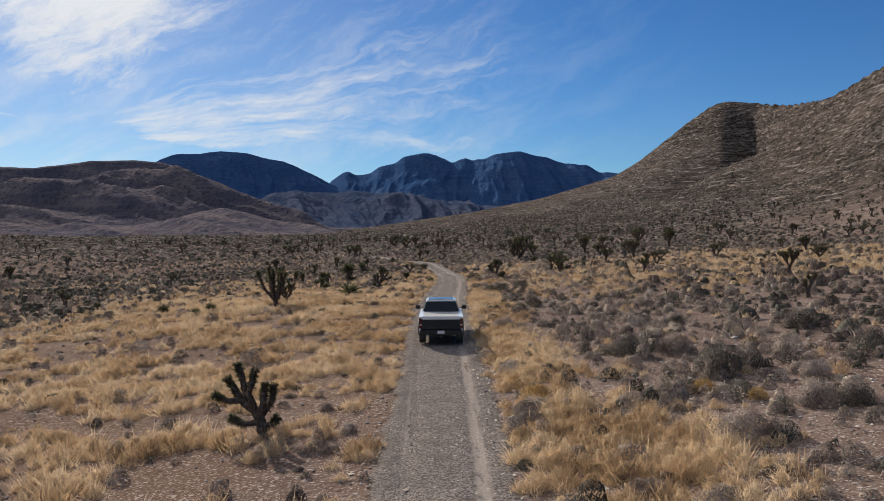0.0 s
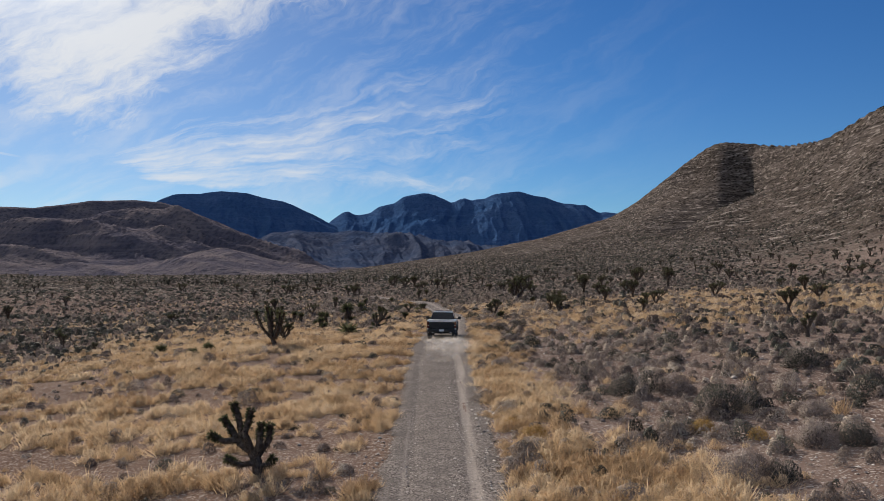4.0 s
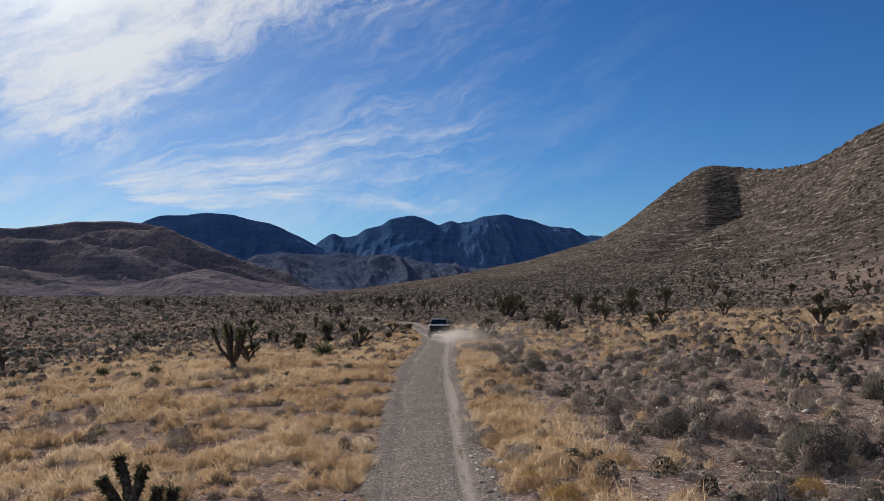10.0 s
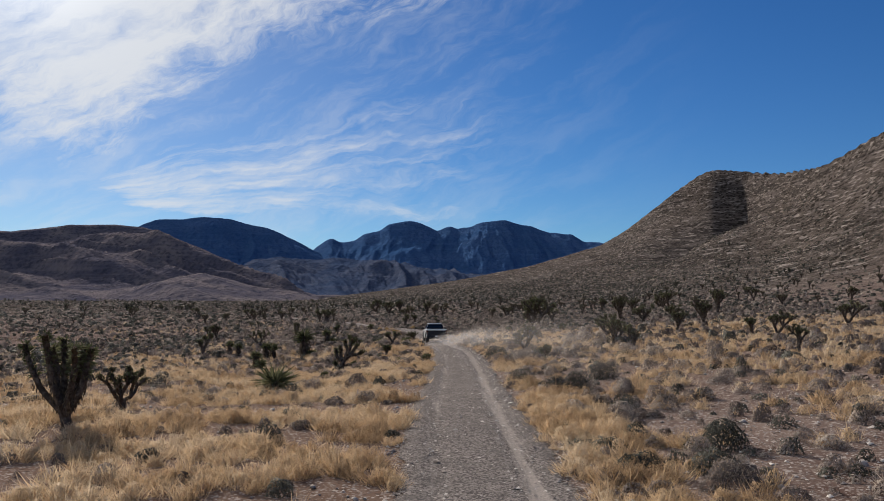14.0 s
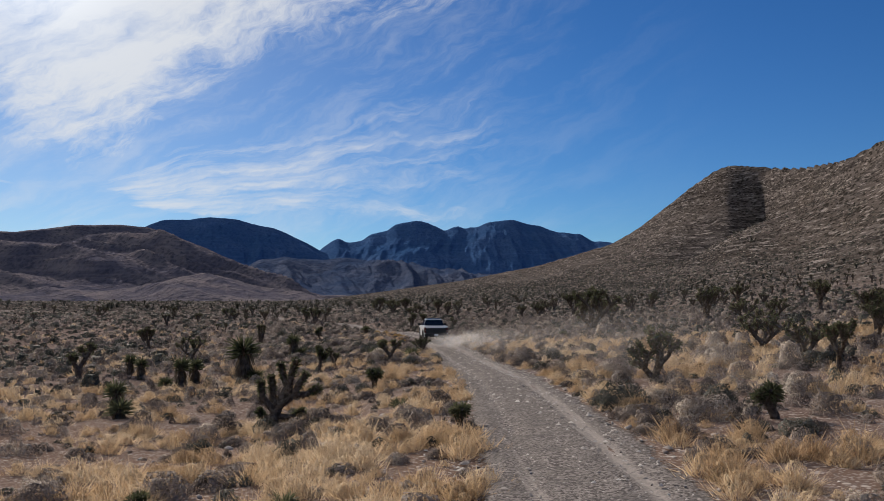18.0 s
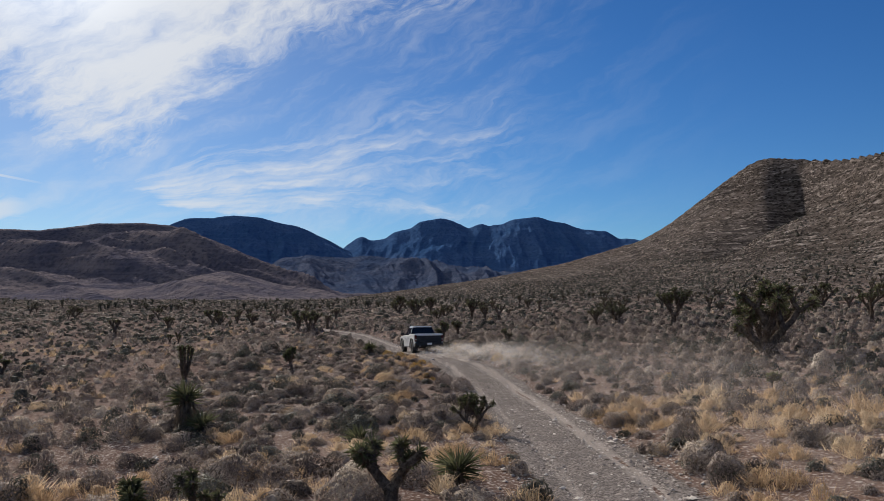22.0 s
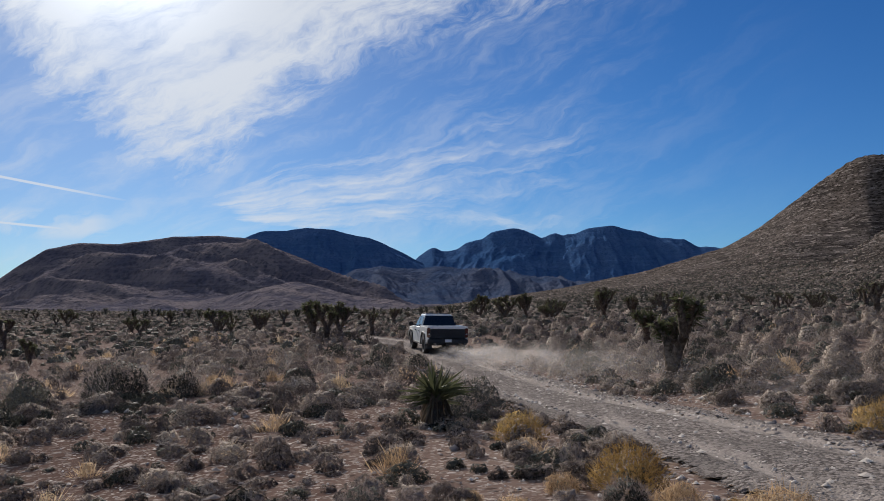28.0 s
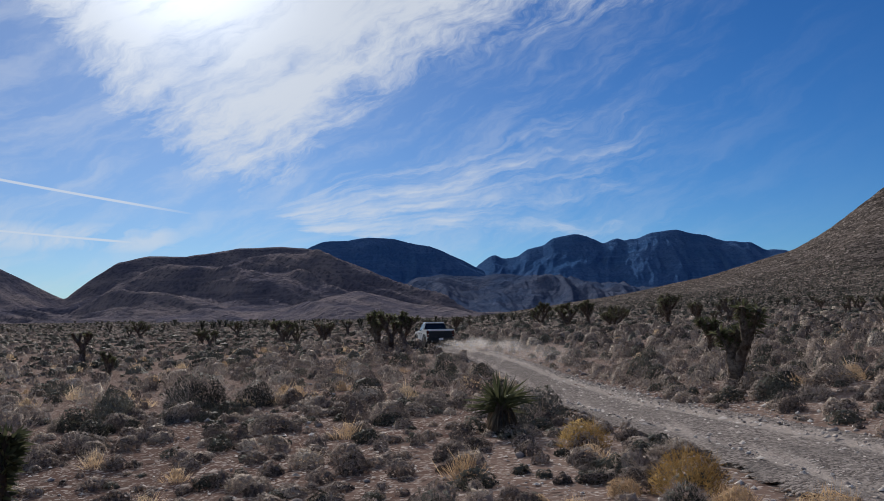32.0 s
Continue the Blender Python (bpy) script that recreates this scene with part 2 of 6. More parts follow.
def ground_z(x, y):
    """Height of the ground: a gentle plain, the bajada rising to the north-west and the hill on it."""
    x, y = np.broadcast_arrays(np.asarray(x, float), np.asarray(y, float))
    cx, cy = np.clip(x, -45, 45), np.clip(y, -30, 230)
    z = 0.6154 + 0.0718 * cx - 0.000168 * cx * cy
    for c, a in ((20, -0.5076), (60, 0.2369), (100, -0.0839), (140, -0.1114), (180, 0.2172), (220, 0.4289)):
        z = z + a * np.exp(-(((cy - c) / 38.0) ** 2))
    z = z + 0.75 * np.exp(-((x + 11) ** 2 + (y - 57) ** 2) / 150.0) - 0.5 * np.exp(-((x + 4.5) ** 2 / 90.0 + (y - 178) ** 2 / 170.0))
    # shallow hollows beside the track
    z = z - 0.85 * np.exp(-(((x + 11) / 6.0) ** 2) - ((y - 110) / 13.0) ** 2) - 0.7 * np.exp(-(((x + 5) / 4.0) ** 2) - ((y - 91) / 8.0) ** 2) - 0.6 * np.exp(-(((x + 11) / 4.5) ** 2) - ((y - 149.5) / 8.0) ** 2)
    d = np.hypot(x, y)
    az = np.degrees(np.arctan2(x, y))
    dr = np.interp(az, RIDGE_AZ, RIDGE_D)
    el = sum(np.interp(az + o, RIDGE_AZ, RIDGE_EL) for o in (-0.5, 0, 0.5)) / 3
    zr = 5.65 + dr * np.tan(np.radians(el))
    far = np.clip(d - 230, 0, 2600)
    z = z + far * 0.0045 + np.clip(x - 45, 0, 260) * 0.05 * smooth(d, 40, 300)
    u = np.clip(d / dr, 0, 1)
    climb = np.clip(u, 0, 1) ** np.interp(az, [-10, 5, 15, 30], [1.6, 2.4, 3.4, 3.0])
    hill = (zr - z) * (climb + (1.0 + 0.035 - np.sqrt((1 - climb) ** 2 + 0.035 ** 2) - climb) * smooth(u, 0.5, 0.9))
    z = z + np.where(d < dr, hill, (zr - z) * np.exp(-np.clip(d - dr, 0, None) / 900.0))
    # gullies and ledges on the hill, small swells on the plain
    steep = smooth(u, 0.45, 0.8) * smooth(el, 2.5, 7.0)
    gully = fbm(x / 170.0 + y / 420.0, y / 330.0, 4, 5, True) - 0.55
    z = z + steep * gully * 34.0 * (1 - smooth(u, 0.86, 1.0) * 0.9)
    cut = (az - 23.9 + (1 - u) * 19.0) / np.interp(u, [0.6, 0.95], [0.55, 1.4])
    z = z + steep * np.interp(cut, [-6.0, -5.0, -0.5, -0.2, 1.3, 4.5], [0.0, -4.0, -84.0, -85.0, -34.0, 0.0]) * smooth(u, 0.52, 0.86) * (1 - smooth(u, 0.965, 1.0))
    z = z + smooth(d, 250, 700) * (fbm(x / 60.0, y / 60.0, 3, 9) - 0.5) * 2.5
    off = np.abs(x - road_x(y))
    z = z - np.interp(y, [98, 113, 134, 146, 155, 164, 182, 198, 225, 260], [0.0, 0.3, 0.42, 0.12, 0.15, 0.36, 0.3, 0.45, 0.45, 0.0]) * np.exp(-((off / 3.0) ** 2))
    z = z + smooth(off, 1.6, 6.0) * (1 - smooth(d, 300, 600)) * ((fbm(x / 7.0, y / 7.0, 3, 21) - 0.5) * 0.28 + (fbm(x / 1.3, y / 1.3, 2, 33) - 0.5) * 0.08)
    return z

# ---- materials ----
def material(name, build):
    m = bpy.data.materials.new(name)
    m.use_nodes = True
    n = Nodes(m.node_tree)
    build(n)
    return m


def finish(n, color, rough=0.9, bump=None, strength=0.4, dist=0.05, metal=0.0, **more):
    ins = {"Base Color": color, "Roughness": rough, "Metallic": metal, "Specular IOR Level": 0.0 if rough is not None and isinstance(rough, float) and rough > 0.88 else 0.5}
    if bump is not None:
        ins["Normal"] = n.add("ShaderNodeBump", {"Strength": strength, "Distance": dist, "Height": bump}).outputs[0]
    ins.update(more)
    b = n.add("ShaderNodeBsdfPrincipled", ins)
    n.add("ShaderNodeOutputMaterial", {"Surface": b.outputs[0]})
    return b


def place(n):
    return n.add("ShaderNodeNewGeometry").outputs["Position"]


def soil(n):
    p = place(n)
    broad = n.noise(p, 0.05, 5.0)
    mid = n.noise(p, 0.9, 5.0, 0.6)
    grain = n.noise(p, 9.0, 4.0, 0.7)
    stones = n.add("ShaderNodeTexVoronoi", {"Vector": p, "Scale": 7.0, "Randomness": 1.0}).outputs["Distance"]
    c = n.mix(n.step(broad, 0.35, 0.65), (0.118, 0.078, 0.064, 1), (0.19, 0.136, 0.112, 1))
    c = n.mix(n.math("MULTIPLY", n.step(mid, 0.45, 0.75), 0.75), c, (0.082, 0.046, 0.037, 1))
    litter = n.add("ShaderNodeAttribute", attribute_name="litter").outputs["Fac"]
    c = n.mix(n.math("MULTIPLY", n.step(n.math("ADD", litter, n.math("MULTIPLY", n.math("SUBTRACT", mid, 0.5), 1.2)), 0.3, 0.8), 0.55), c, (0.165, 0.105, 0.074, 1))
    c = n.mix(n.math("MULTIPLY", n.step(grain, 0.52, 0.68), 0.7), c, (0.38, 0.32, 0.278, 1))
    peb = n.add("ShaderNodeTexVoronoi", {"Vector": p, "Scale": 13.0, "Randomness": 1.0})
    tone = n.add("ShaderNodeSeparateColor", {0: peb.outputs["Color"]}).outputs
    lone = n.math("MULTIPLY", n.step(tone[0], 0.3, 0.34), n.step(peb.outputs["Distance"], 0.48, 0.36))
    c = n.mix(n.math("MULTIPLY", lone, 0.75), c, n.mix(tone[1], (0.06, 0.042, 0.036, 1), (0.5, 0.43, 0.38, 1)))
    cob = n.add("ShaderNodeTexVoronoi", {"Vector": p, "Scale": 4.6, "Randomness": 1.0})
    tone2 = n.add("ShaderNodeSeparateColor", {0: cob.outputs["Color"]}).outputs
    big = n.math("MULTIPLY", n.step(tone2[0], 0.5, 0.55), n.step(cob.outputs["Distance"], 0.36, 0.22))
    c = n.mix(n.math("MULTIPLY", big, 0.65), c, n.mix(n.step(tone2[1], 0.3, 0.7), (0.06, 0.042, 0.036, 1), (0.5, 0.43, 0.38, 1)))
    # low growth and ledges of rock that cover the far slopes
    sep = n.add("ShaderNodeSeparateXYZ", {0: p}).outputs
    dots = n.add("ShaderNodeTexVoronoi", {"Vector": n.add("ShaderNodeMapping", {"Vector": p, "Scale": (1.0, 0.7, 1.9)}).outputs[0], "Scale": 0.22, "Randomness": 1.0}).outputs["Distance"]
    dots = n.step(n.math("ADD", dots, n.math("MULTIPLY", n.math("SUBTRACT", n.noise(p, 0.02, 3.0), 0.5), 0.5)), 0.25, 0.45)
    bend = n.math("ADD", sep[2], n.math("MULTIPLY", n.noise(p, 0.02, 6.0, 0.7), 22.0))
    strata = n.noise(n.xyz(n.math("MULTIPLY", sep[0], 0.006), n.math("MULTIPLY", sep[1], 0.006), n.math("MULTIPLY", bend, 0.34)), 1.0, 7.0, 0.72)
    patch = n.noise(p, 0.008, 5.0, 0.6)
    scrub = n.mix(n.step(strata, 0.4, 0.62), (0.047, 0.041, 0.039, 1), (0.16, 0.134, 0.12, 1))
    scrub = n.mix(n.math("MULTIPLY", n.step(patch, 0.4, 0.65), 0.5), scrub, (0.125, 0.1, 0.083, 1))
    scrub = n.mix(n.math("MULTIPLY", n.math("SUBTRACT", 1.0, dots), 0.92), scrub, (0.026, 0.023, 0.019, 1))
    crag = n.noise(n.add("ShaderNodeMapping", {"Vector": p, "Scale": (0.2, 0.2, 1.5)}).outputs[0], 0.3, 6.0, 0.72)
    scrub = n.mix(n.math("MULTIPLY", n.step(crag, 0.54, 0.62), 0.8), scrub, (0.38, 0.325, 0.29, 1))
    scrub = n.mix(n.math("MULTIPLY", n.step(crag, 0.42, 0.3), 0.8), scrub, (0.024, 0.021, 0.018, 1))
    away = n.step(n.math("ADD", sep[1], n.math("MULTIPLY", n.math("ABSOLUTE", sep[0]), 0.8)), 220.0, 560.0)
    c = n.mix(n.math("MULTIPLY", away, 0.95), c, scrub)
    h = n.math("ADD", n.math("MULTIPLY", grain, 0.6), n.math("MULTIPLY", n.step(stones, 0.0, 0.45), -0.5))
    h = n.math("ADD", h, n.math("ADD", n.math("MULTIPLY", lone, 0.8), n.math("MULTIPLY", big, 1.2)))
    ledge = n.add("ShaderNodeBump", {"Strength": n.math("MULTIPLY", away, 0.9), "Distance": 5.0, "Height": n.math("ADD", n.math("MULTIPLY", n.noise(p, 0.16, 6.0, 0.7), 0.7), n.math("ADD", n.math("MULTIPLY", strata, 0.9), n.math("MULTIPLY", dots, -0.35)))}).outputs[0]
    finish(n, c, 0.95, None, Normal=n.add("ShaderNodeBump", {"Strength": 0.4, "Distance": 0.02, "Height": h, "Normal": ledge}).outputs[0])


def gravel(n):
    p = place(n)
    st = n.add("ShaderNodeTexVoronoi", {"Vector": p, "Scale": 26.0, "Randomness": 1.0})
    cob = n.add("ShaderNodeTexVoronoi", {"Vector": p, "Scale": 9.0, "Randomness": 1.0})
    fine = n.noise(p, 55.0, 4.0, 0.75)
    patch = n.noise(p, 1.1, 5.0, 0.65)
    broad = n.noise(n.add("ShaderNodeMapping", {"Vector": p, "Scale": (2.6, 0.1, 1.0)}).outputs[0], 1.0, 5.0, 0.65)
    tone = n.add("ShaderNodeSeparateColor", {0: st.outputs["Color"]}).outputs[0]
    lump = n.add("ShaderNodeSeparateColor", {0: cob.outputs["Color"]}).outputs
    c = n.mix(n.step(tone, 0.1, 0.95), (0.092, 0.079, 0.073, 1), (0.31, 0.268, 0.242, 1))
    c = n.mix(n.math("MULTIPLY", n.step(patch, 0.4, 0.7), 0.6), c, (0.13, 0.114, 0.105, 1))
    rut = n.add("ShaderNodeAttribute", attribute_name="rut").outputs["Fac"]
    worn = n.step(n.math("ADD", rut, n.math("MULTIPLY", n.math("SUBTRACT", broad, 0.5), 2.0)), 0.3, 0.9)
    c = n.mix(n.math("MULTIPLY", worn, 0.62), c, (0.4, 0.345, 0.305, 1))
    loose = n.math("MULTIPLY", n.step(lump[0], 0.62, 0.66), n.step(cob.outputs["Distance"], 0.3, 0.18))
    c = n.mix(n.math("MULTIPLY", loose, 0.8), c, n.mix(lump[1], (0.16, 0.14, 0.13, 1), (0.52, 0.47, 0.43, 1)))
    c = n.mix(n.math("MULTIPLY", n.step(fine, 0.55, 0.75), 0.35), c, (0.42, 0.375, 0.335, 1))
    h = n.math("ADD", n.math("MULTIPLY", n.step(st.outputs["Distance"], 0.0, 0.5), -0.6), n.math("ADD", n.math("MULTIPLY", fine, 0.35), n.math("MULTIPLY", loose, 1.2)))
    h = n.math("ADD", h, n.math("MULTIPLY", broad, 1.6))
    # the edge thins out into scattered gravel
    verge = n.add("ShaderNodeAttribute", attribute_name="verge").outputs["Fac"]
    ragged = n.math("ADD", verge, n.math("ADD", n.math("MULTIPLY", n.math("SUBTRACT", n.noise(p, 0.8, 3.0), 0.5), 0.5), n.math("MULTIPLY", n.math("SUBTRACT", n.noise(p, 9.0, 4.0, 0.7), 0.5), 0.7)))
    finish(n, c, 0.93, h, 0.8, 0.03, Alpha=n.step(ragged, 1.16, 1.08))


def rock_slope(dark, light, scale, tree):
    def build(n):
        p = place(n)
        a = n.noise(p, scale, 7.0, 0.62)
        b = n.noise(p, scale * 9.0, 5.0, 0.65)
        dots = n.step(n.add("ShaderNodeTexVoronoi", {"Vector": p, "Scale": 0.085, "Randomness": 1.0}).outputs["Distance"], 0.2, 0.48)
        ribs = n.noise(n.add("ShaderNodeMapping", {"Vector": p, "Scale": (0.004, 0.004, 0.07)}).outputs[0], 1.0, 5.0, 0.65)
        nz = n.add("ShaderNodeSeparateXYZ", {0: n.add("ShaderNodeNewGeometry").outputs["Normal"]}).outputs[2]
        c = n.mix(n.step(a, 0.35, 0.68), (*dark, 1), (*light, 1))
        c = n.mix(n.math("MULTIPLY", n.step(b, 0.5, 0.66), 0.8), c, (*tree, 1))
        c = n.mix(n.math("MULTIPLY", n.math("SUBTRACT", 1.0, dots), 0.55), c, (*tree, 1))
        c = n.mix(n.math("MULTIPLY", n.step(ribs, 0.5, 0.7), 0.35), c, (light[0] * 1.25, light[1] * 1.25, light[2] * 1.25, 1))
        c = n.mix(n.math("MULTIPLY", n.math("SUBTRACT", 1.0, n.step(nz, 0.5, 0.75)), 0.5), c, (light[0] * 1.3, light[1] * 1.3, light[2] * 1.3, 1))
        finish(n, c, 0.95, n.math("ADD", b, n.math("ADD", n.math("MULTIPLY", a, 2.5), n.math("MULTIPLY", ribs, 0.6))), 0.8, 18.0)
    return build


M_SOIL = material("desert_soil", soil)
M_GRAVEL = material("road_gravel", gravel)
# Blue of distant haze is mixed into the far rock's base colours.
M_FAR = material("hazed_far_rock", rock_slope((0.04, 0.092, 0.205), (0.064, 0.118, 0.235), 0.006, (0.03, 0.076, 0.176)))
# Foothill tones also lean blue to stand in for haze.
M_FOOT = material("hazed_foothill_rock", rock_slope((0.05, 0.074, 0.135), (0.092, 0.105, 0.15), 0.006, (0.038, 0.058, 0.108)))
# Brown hill colours, cooled towards purple-blue in place of haze.
M_LEFT = material("hazed_brown_hill", rock_slope((0.1, 0.095, 0.125), (0.215, 0.18, 0.182), 0.009, (0.058, 0.058, 0.08)))


def mesh_ob(name, verts, faces, mat, smooth_shade=True):
    me = bpy.data.meshes.new(name)
    me.from_pydata([tuple(v) for v in np.asarray(verts).tolist()], [], [tuple(f) for f in (faces.tolist() if hasattr(faces, "tolist") else faces)])
    me.materials.append(mat)
    if smooth_shade:
        me.polygons.foreach_set("use_smooth", np.ones(len(me.polygons), bool))
    me.update()
    return new(name, me)


def grid_faces(nr, nc):
    i = np.arange(nr - 1)[:, None] * nc + np.arange(nc - 1)[None, :]
    return np.stack([i, i + 1, i + nc + 1, i + nc], -1).reshape(-1, 4)


# ---- ground, road, hills ----
def spread(near, step, limit, growth):
    out, s = [near], step
    while out[-1] < limit:
        s *= growth
        out.append(out[-1] + s)
    return out


gx = np.array([-v for v in reversed(spread(9.0, 0.45, 4800, 1.052))] + list(np.arange(-8.6, 8.7, 0.4)) + spread(9.0, 0.45, 4800, 1.047))
gy = np.array([-v for v in reversed(spread(20.0, 1.2, 4000, 1.2))] + list(np.arange(-19, 230, 1.0)) + spread(230.4, 0.9, 4800, 1.026))


def refined(v, lo, hi, step):
    """Closer lines where the hill's crest lies."""
    return np.concatenate([v[v < lo - step * 0.5], np.arange(lo, hi, step), v[v > hi]])


gx, gy = refined(gx, 340.0, 540.0, 5.0), refined(gy, 640.0, 1300.0, 7.0)
GX, GY = np.meshgrid(gx, gy)
ground = mesh_ob("ground", np.stack([GX, GY, ground_z(GX, GY)], -1).reshape(-1, 3), grid_faces(len(gy), len(gx)), M_SOIL)
tagged(ground, "pinkish tan desert soil strewn with pale stones", "ground", kind="structure")

ry = np.arange(-90, 330, 0.5)
across = np.linspace(-1.4, 1.4, 35)
NA = len(across)
WIDE = road_half(ry) + 0.16 * (fbm(ry * 0.5, ry * 0 + 3, 3, 4) - 0.5)
RX = road_x(ry)[:, None] + across[None, :] * WIDE[:, None]
RY = np.repeat(ry[:, None], NA, 1)
rut = -0.05 * np.exp(-(((np.abs(across) - 0.62) / 0.16) ** 2)) - 0.085 * smooth(np.abs(across), 0.9, 1.4)
RZ = ground_z(np.repeat(road_x(ry)[:, None], NA, 1), RY) * 0.35 * (1 - smooth(np.abs(across), 0.9, 1.4)) + ground_z(RX, RY) * (0.65 + 0.35 * smooth(np.abs(across), 0.9, 1.4)) + 0.075 + rut[None, :] + (fbm(RX * 1.6, RY * 0.7, 3, 8) - 0.5) * 0.03
road = mesh_ob("road", np.stack([RX, RY, RZ], -1).reshape(-1, 3), grid_faces(len(ry), NA), M_GRAVEL)
across_r = np.tile(np.exp(-(((across - 0.62) / 0.17) ** 2)) + 0.45 * np.exp(-(((across + 0.62) / 0.17) ** 2)), len(ry))
road.data.attributes.new("rut", "FLOAT", "POINT").data.foreach_set("value", (across_r + np.repeat(smooth(ry, 110, 150), NA) * 0.28).astype(np.float32))
road.data.attributes.new("verge", "FLOAT", "POINT").data.foreach_set("value", np.tile(np.abs(across), len(ry)).astype(np.float32))
tagged(road, "narrow grey gravel track with two worn wheel ruts", "road", kind="structure")


def range_mesh(name, az_pts, el_pts, r_foot, r_ridge, foot_z, mat, seed, spur, rough, power=1.25, rings=46, step=0.09, wide=300.0, lean=0.6):
    """A mountain range: spurs and gullies fall from an uneven ridge to its foot."""
    az = np.arange(az_pts[0], az_pts[-1], step)
    el = sum(np.interp(az + o, az_pts, el_pts) for o in (-0.12, 0, 0.12)) / 3
    jag = np.tan(np.radians((fbm(az * 1.6, az * 0 + seed, 4, seed) - 0.5) * rough)) * r_ridge
    u = np.linspace(-0.06, 1.25, rings)
    U, AZ = np.meshgrid(u, az, indexing="ij")
    crest = 5.65 + r_ridge * np.tan(np.radians(el))[None, :]
    R = r_foot + (r_ridge - r_foot) * U
    X, Y = R * np.sin(np.radians(AZ)), R * np.cos(np.radians(AZ))
    bend = (fbm(X / 900.0, Y / 900.0, 3, seed + 3) - 0.5) * 700
    along = np.radians(AZ) * r_ridge
    sp = fbm((along + bend * 0.5) / wide + U * lean, U * 1.1 + along / (wide * 6.0), 4, seed + 7, True) - 0.6
    ends = np.clip(np.minimum(AZ - az[0], az[-1] - AZ) / 3.0, 0, 1)
    env = ends * np.clip(U * (1.04 - U) * 4.0, 0, 1) * (1 - 0.8 * smooth(U, 0.8, 1.0))
    Z = foot_z + (crest - foot_z) * np.where(U <= 1, np.clip(U, 0, 1) ** power, 1 - (U - 1) * 1.6) + np.minimum(U, 0) * 700 + sp * env * spur + jag[None, :] * np.clip(U, 0, 1) ** 5
    rill = fbm((along + bend * 0.3) / (wide * 0.3) + U * lean * 2.2, U * 2.6 + along / (wide * 4.0), 4, seed + 11, True) - 0.6
    Z = Z + (rill * 0.3 + (fbm(X / 55.0, Y / 80.0, 3, seed + 9) - 0.5) * 0.16) * spur * env
    ob = mesh_ob(name, np.stack([X, Y, Z], -1).reshape(-1, 3), grid_faces(len(u), len(az))[:, ::-1], mat)
    return ob


FAR_AZ = [-7.6, -6.75, -5.83, -5.2, -4.7, -4.09, -3.16, -2.5, -1.47, -0.95, 0.03, 0.6, 1.72, 2.28, 3.08, 3.6, 4.6, 5.47, 6.6, 7.71, 8.55, 9.5, 10.2, 11.06, 11.93, 12.48, 13.2, 14.5, 20, 30]
FAR_EL = [1.0, 2.4, 3.46, 3.98, 4.24, 3.95, 4.06, 4.52, 4.72, 5.13, 5.34, 5.42, 5.02, 4.72, 5.06, 4.88, 5.08, 5.36, 5.48, 5.2, 5.06, 4.66, 4.6, 4.5, 3.98, 4.02, 3.86, 3.2, 2.0, 0.5]
tagged(range_mesh("mountain_range", FAR_AZ, FAR_EL, 3700, 4450, 20, M_FAR, 3, 85, 0.16, 1.0, 70, 0.06, 210.0, 0.5), "distant rocky mountain range with wooded slopes, tinted blue for haze", "mountain", kind="structure")
tagged(range_mesh("mountain_ridge", [-30, -22, -19.3, -16.5, -15.6, -14.2, -12.8, -11.0, -9.6, -8.9, -8.1, -6.67, -5.94, -3.5, -1, 3], [1.5, 2.5, 3.06, 4.82, 5.2, 5.2, 5.43, 5.28, 4.95, 4.86, 4.55, 3.86, 3.42, 2.2, 1.2, 0.3], 3650, 4300, 20, M_FAR, 13, 75, 0.1, 1.0, 66, 0.07, 240.0, 0.5), "distant wooded mountain ridge, tinted dark blue for haze", "mountain", kind="structure")
tagged(range_mesh("foothills", [-14, -10.7, -9.5, -8, -6.3, -4.4, -2.9, -1.5, 0, 1.5, 3, 5, 8, 12], [0.5, 2.1, 2.75, 2.95, 2.75, 2.9, 2.6, 2.75, 2.45, 2.2, 1.95, 1.7, 1.7, 1.0], 2500, 3250, 18, M_FOOT, 23, 110, 0.2, 0.95, 60, 0.07, 200.0, 1.2), "foothills below the mountains, bluish tint painted on for haze", "hill", kind="structure")
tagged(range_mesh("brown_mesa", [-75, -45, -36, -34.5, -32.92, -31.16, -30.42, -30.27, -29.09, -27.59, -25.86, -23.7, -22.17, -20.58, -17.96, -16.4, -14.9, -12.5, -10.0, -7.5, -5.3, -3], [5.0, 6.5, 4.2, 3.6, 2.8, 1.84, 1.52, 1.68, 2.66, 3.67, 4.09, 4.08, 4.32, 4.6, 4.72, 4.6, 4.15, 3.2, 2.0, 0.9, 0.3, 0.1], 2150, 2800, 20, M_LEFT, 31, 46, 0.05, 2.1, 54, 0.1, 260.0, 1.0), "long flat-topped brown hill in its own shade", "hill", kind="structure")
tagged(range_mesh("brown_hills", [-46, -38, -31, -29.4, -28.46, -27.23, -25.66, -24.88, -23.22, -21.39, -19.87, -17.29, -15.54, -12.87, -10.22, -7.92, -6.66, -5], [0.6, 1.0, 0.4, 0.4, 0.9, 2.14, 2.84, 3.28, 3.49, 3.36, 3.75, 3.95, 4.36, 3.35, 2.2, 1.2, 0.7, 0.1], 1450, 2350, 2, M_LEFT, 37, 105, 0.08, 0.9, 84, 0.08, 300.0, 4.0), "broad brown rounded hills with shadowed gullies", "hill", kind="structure")
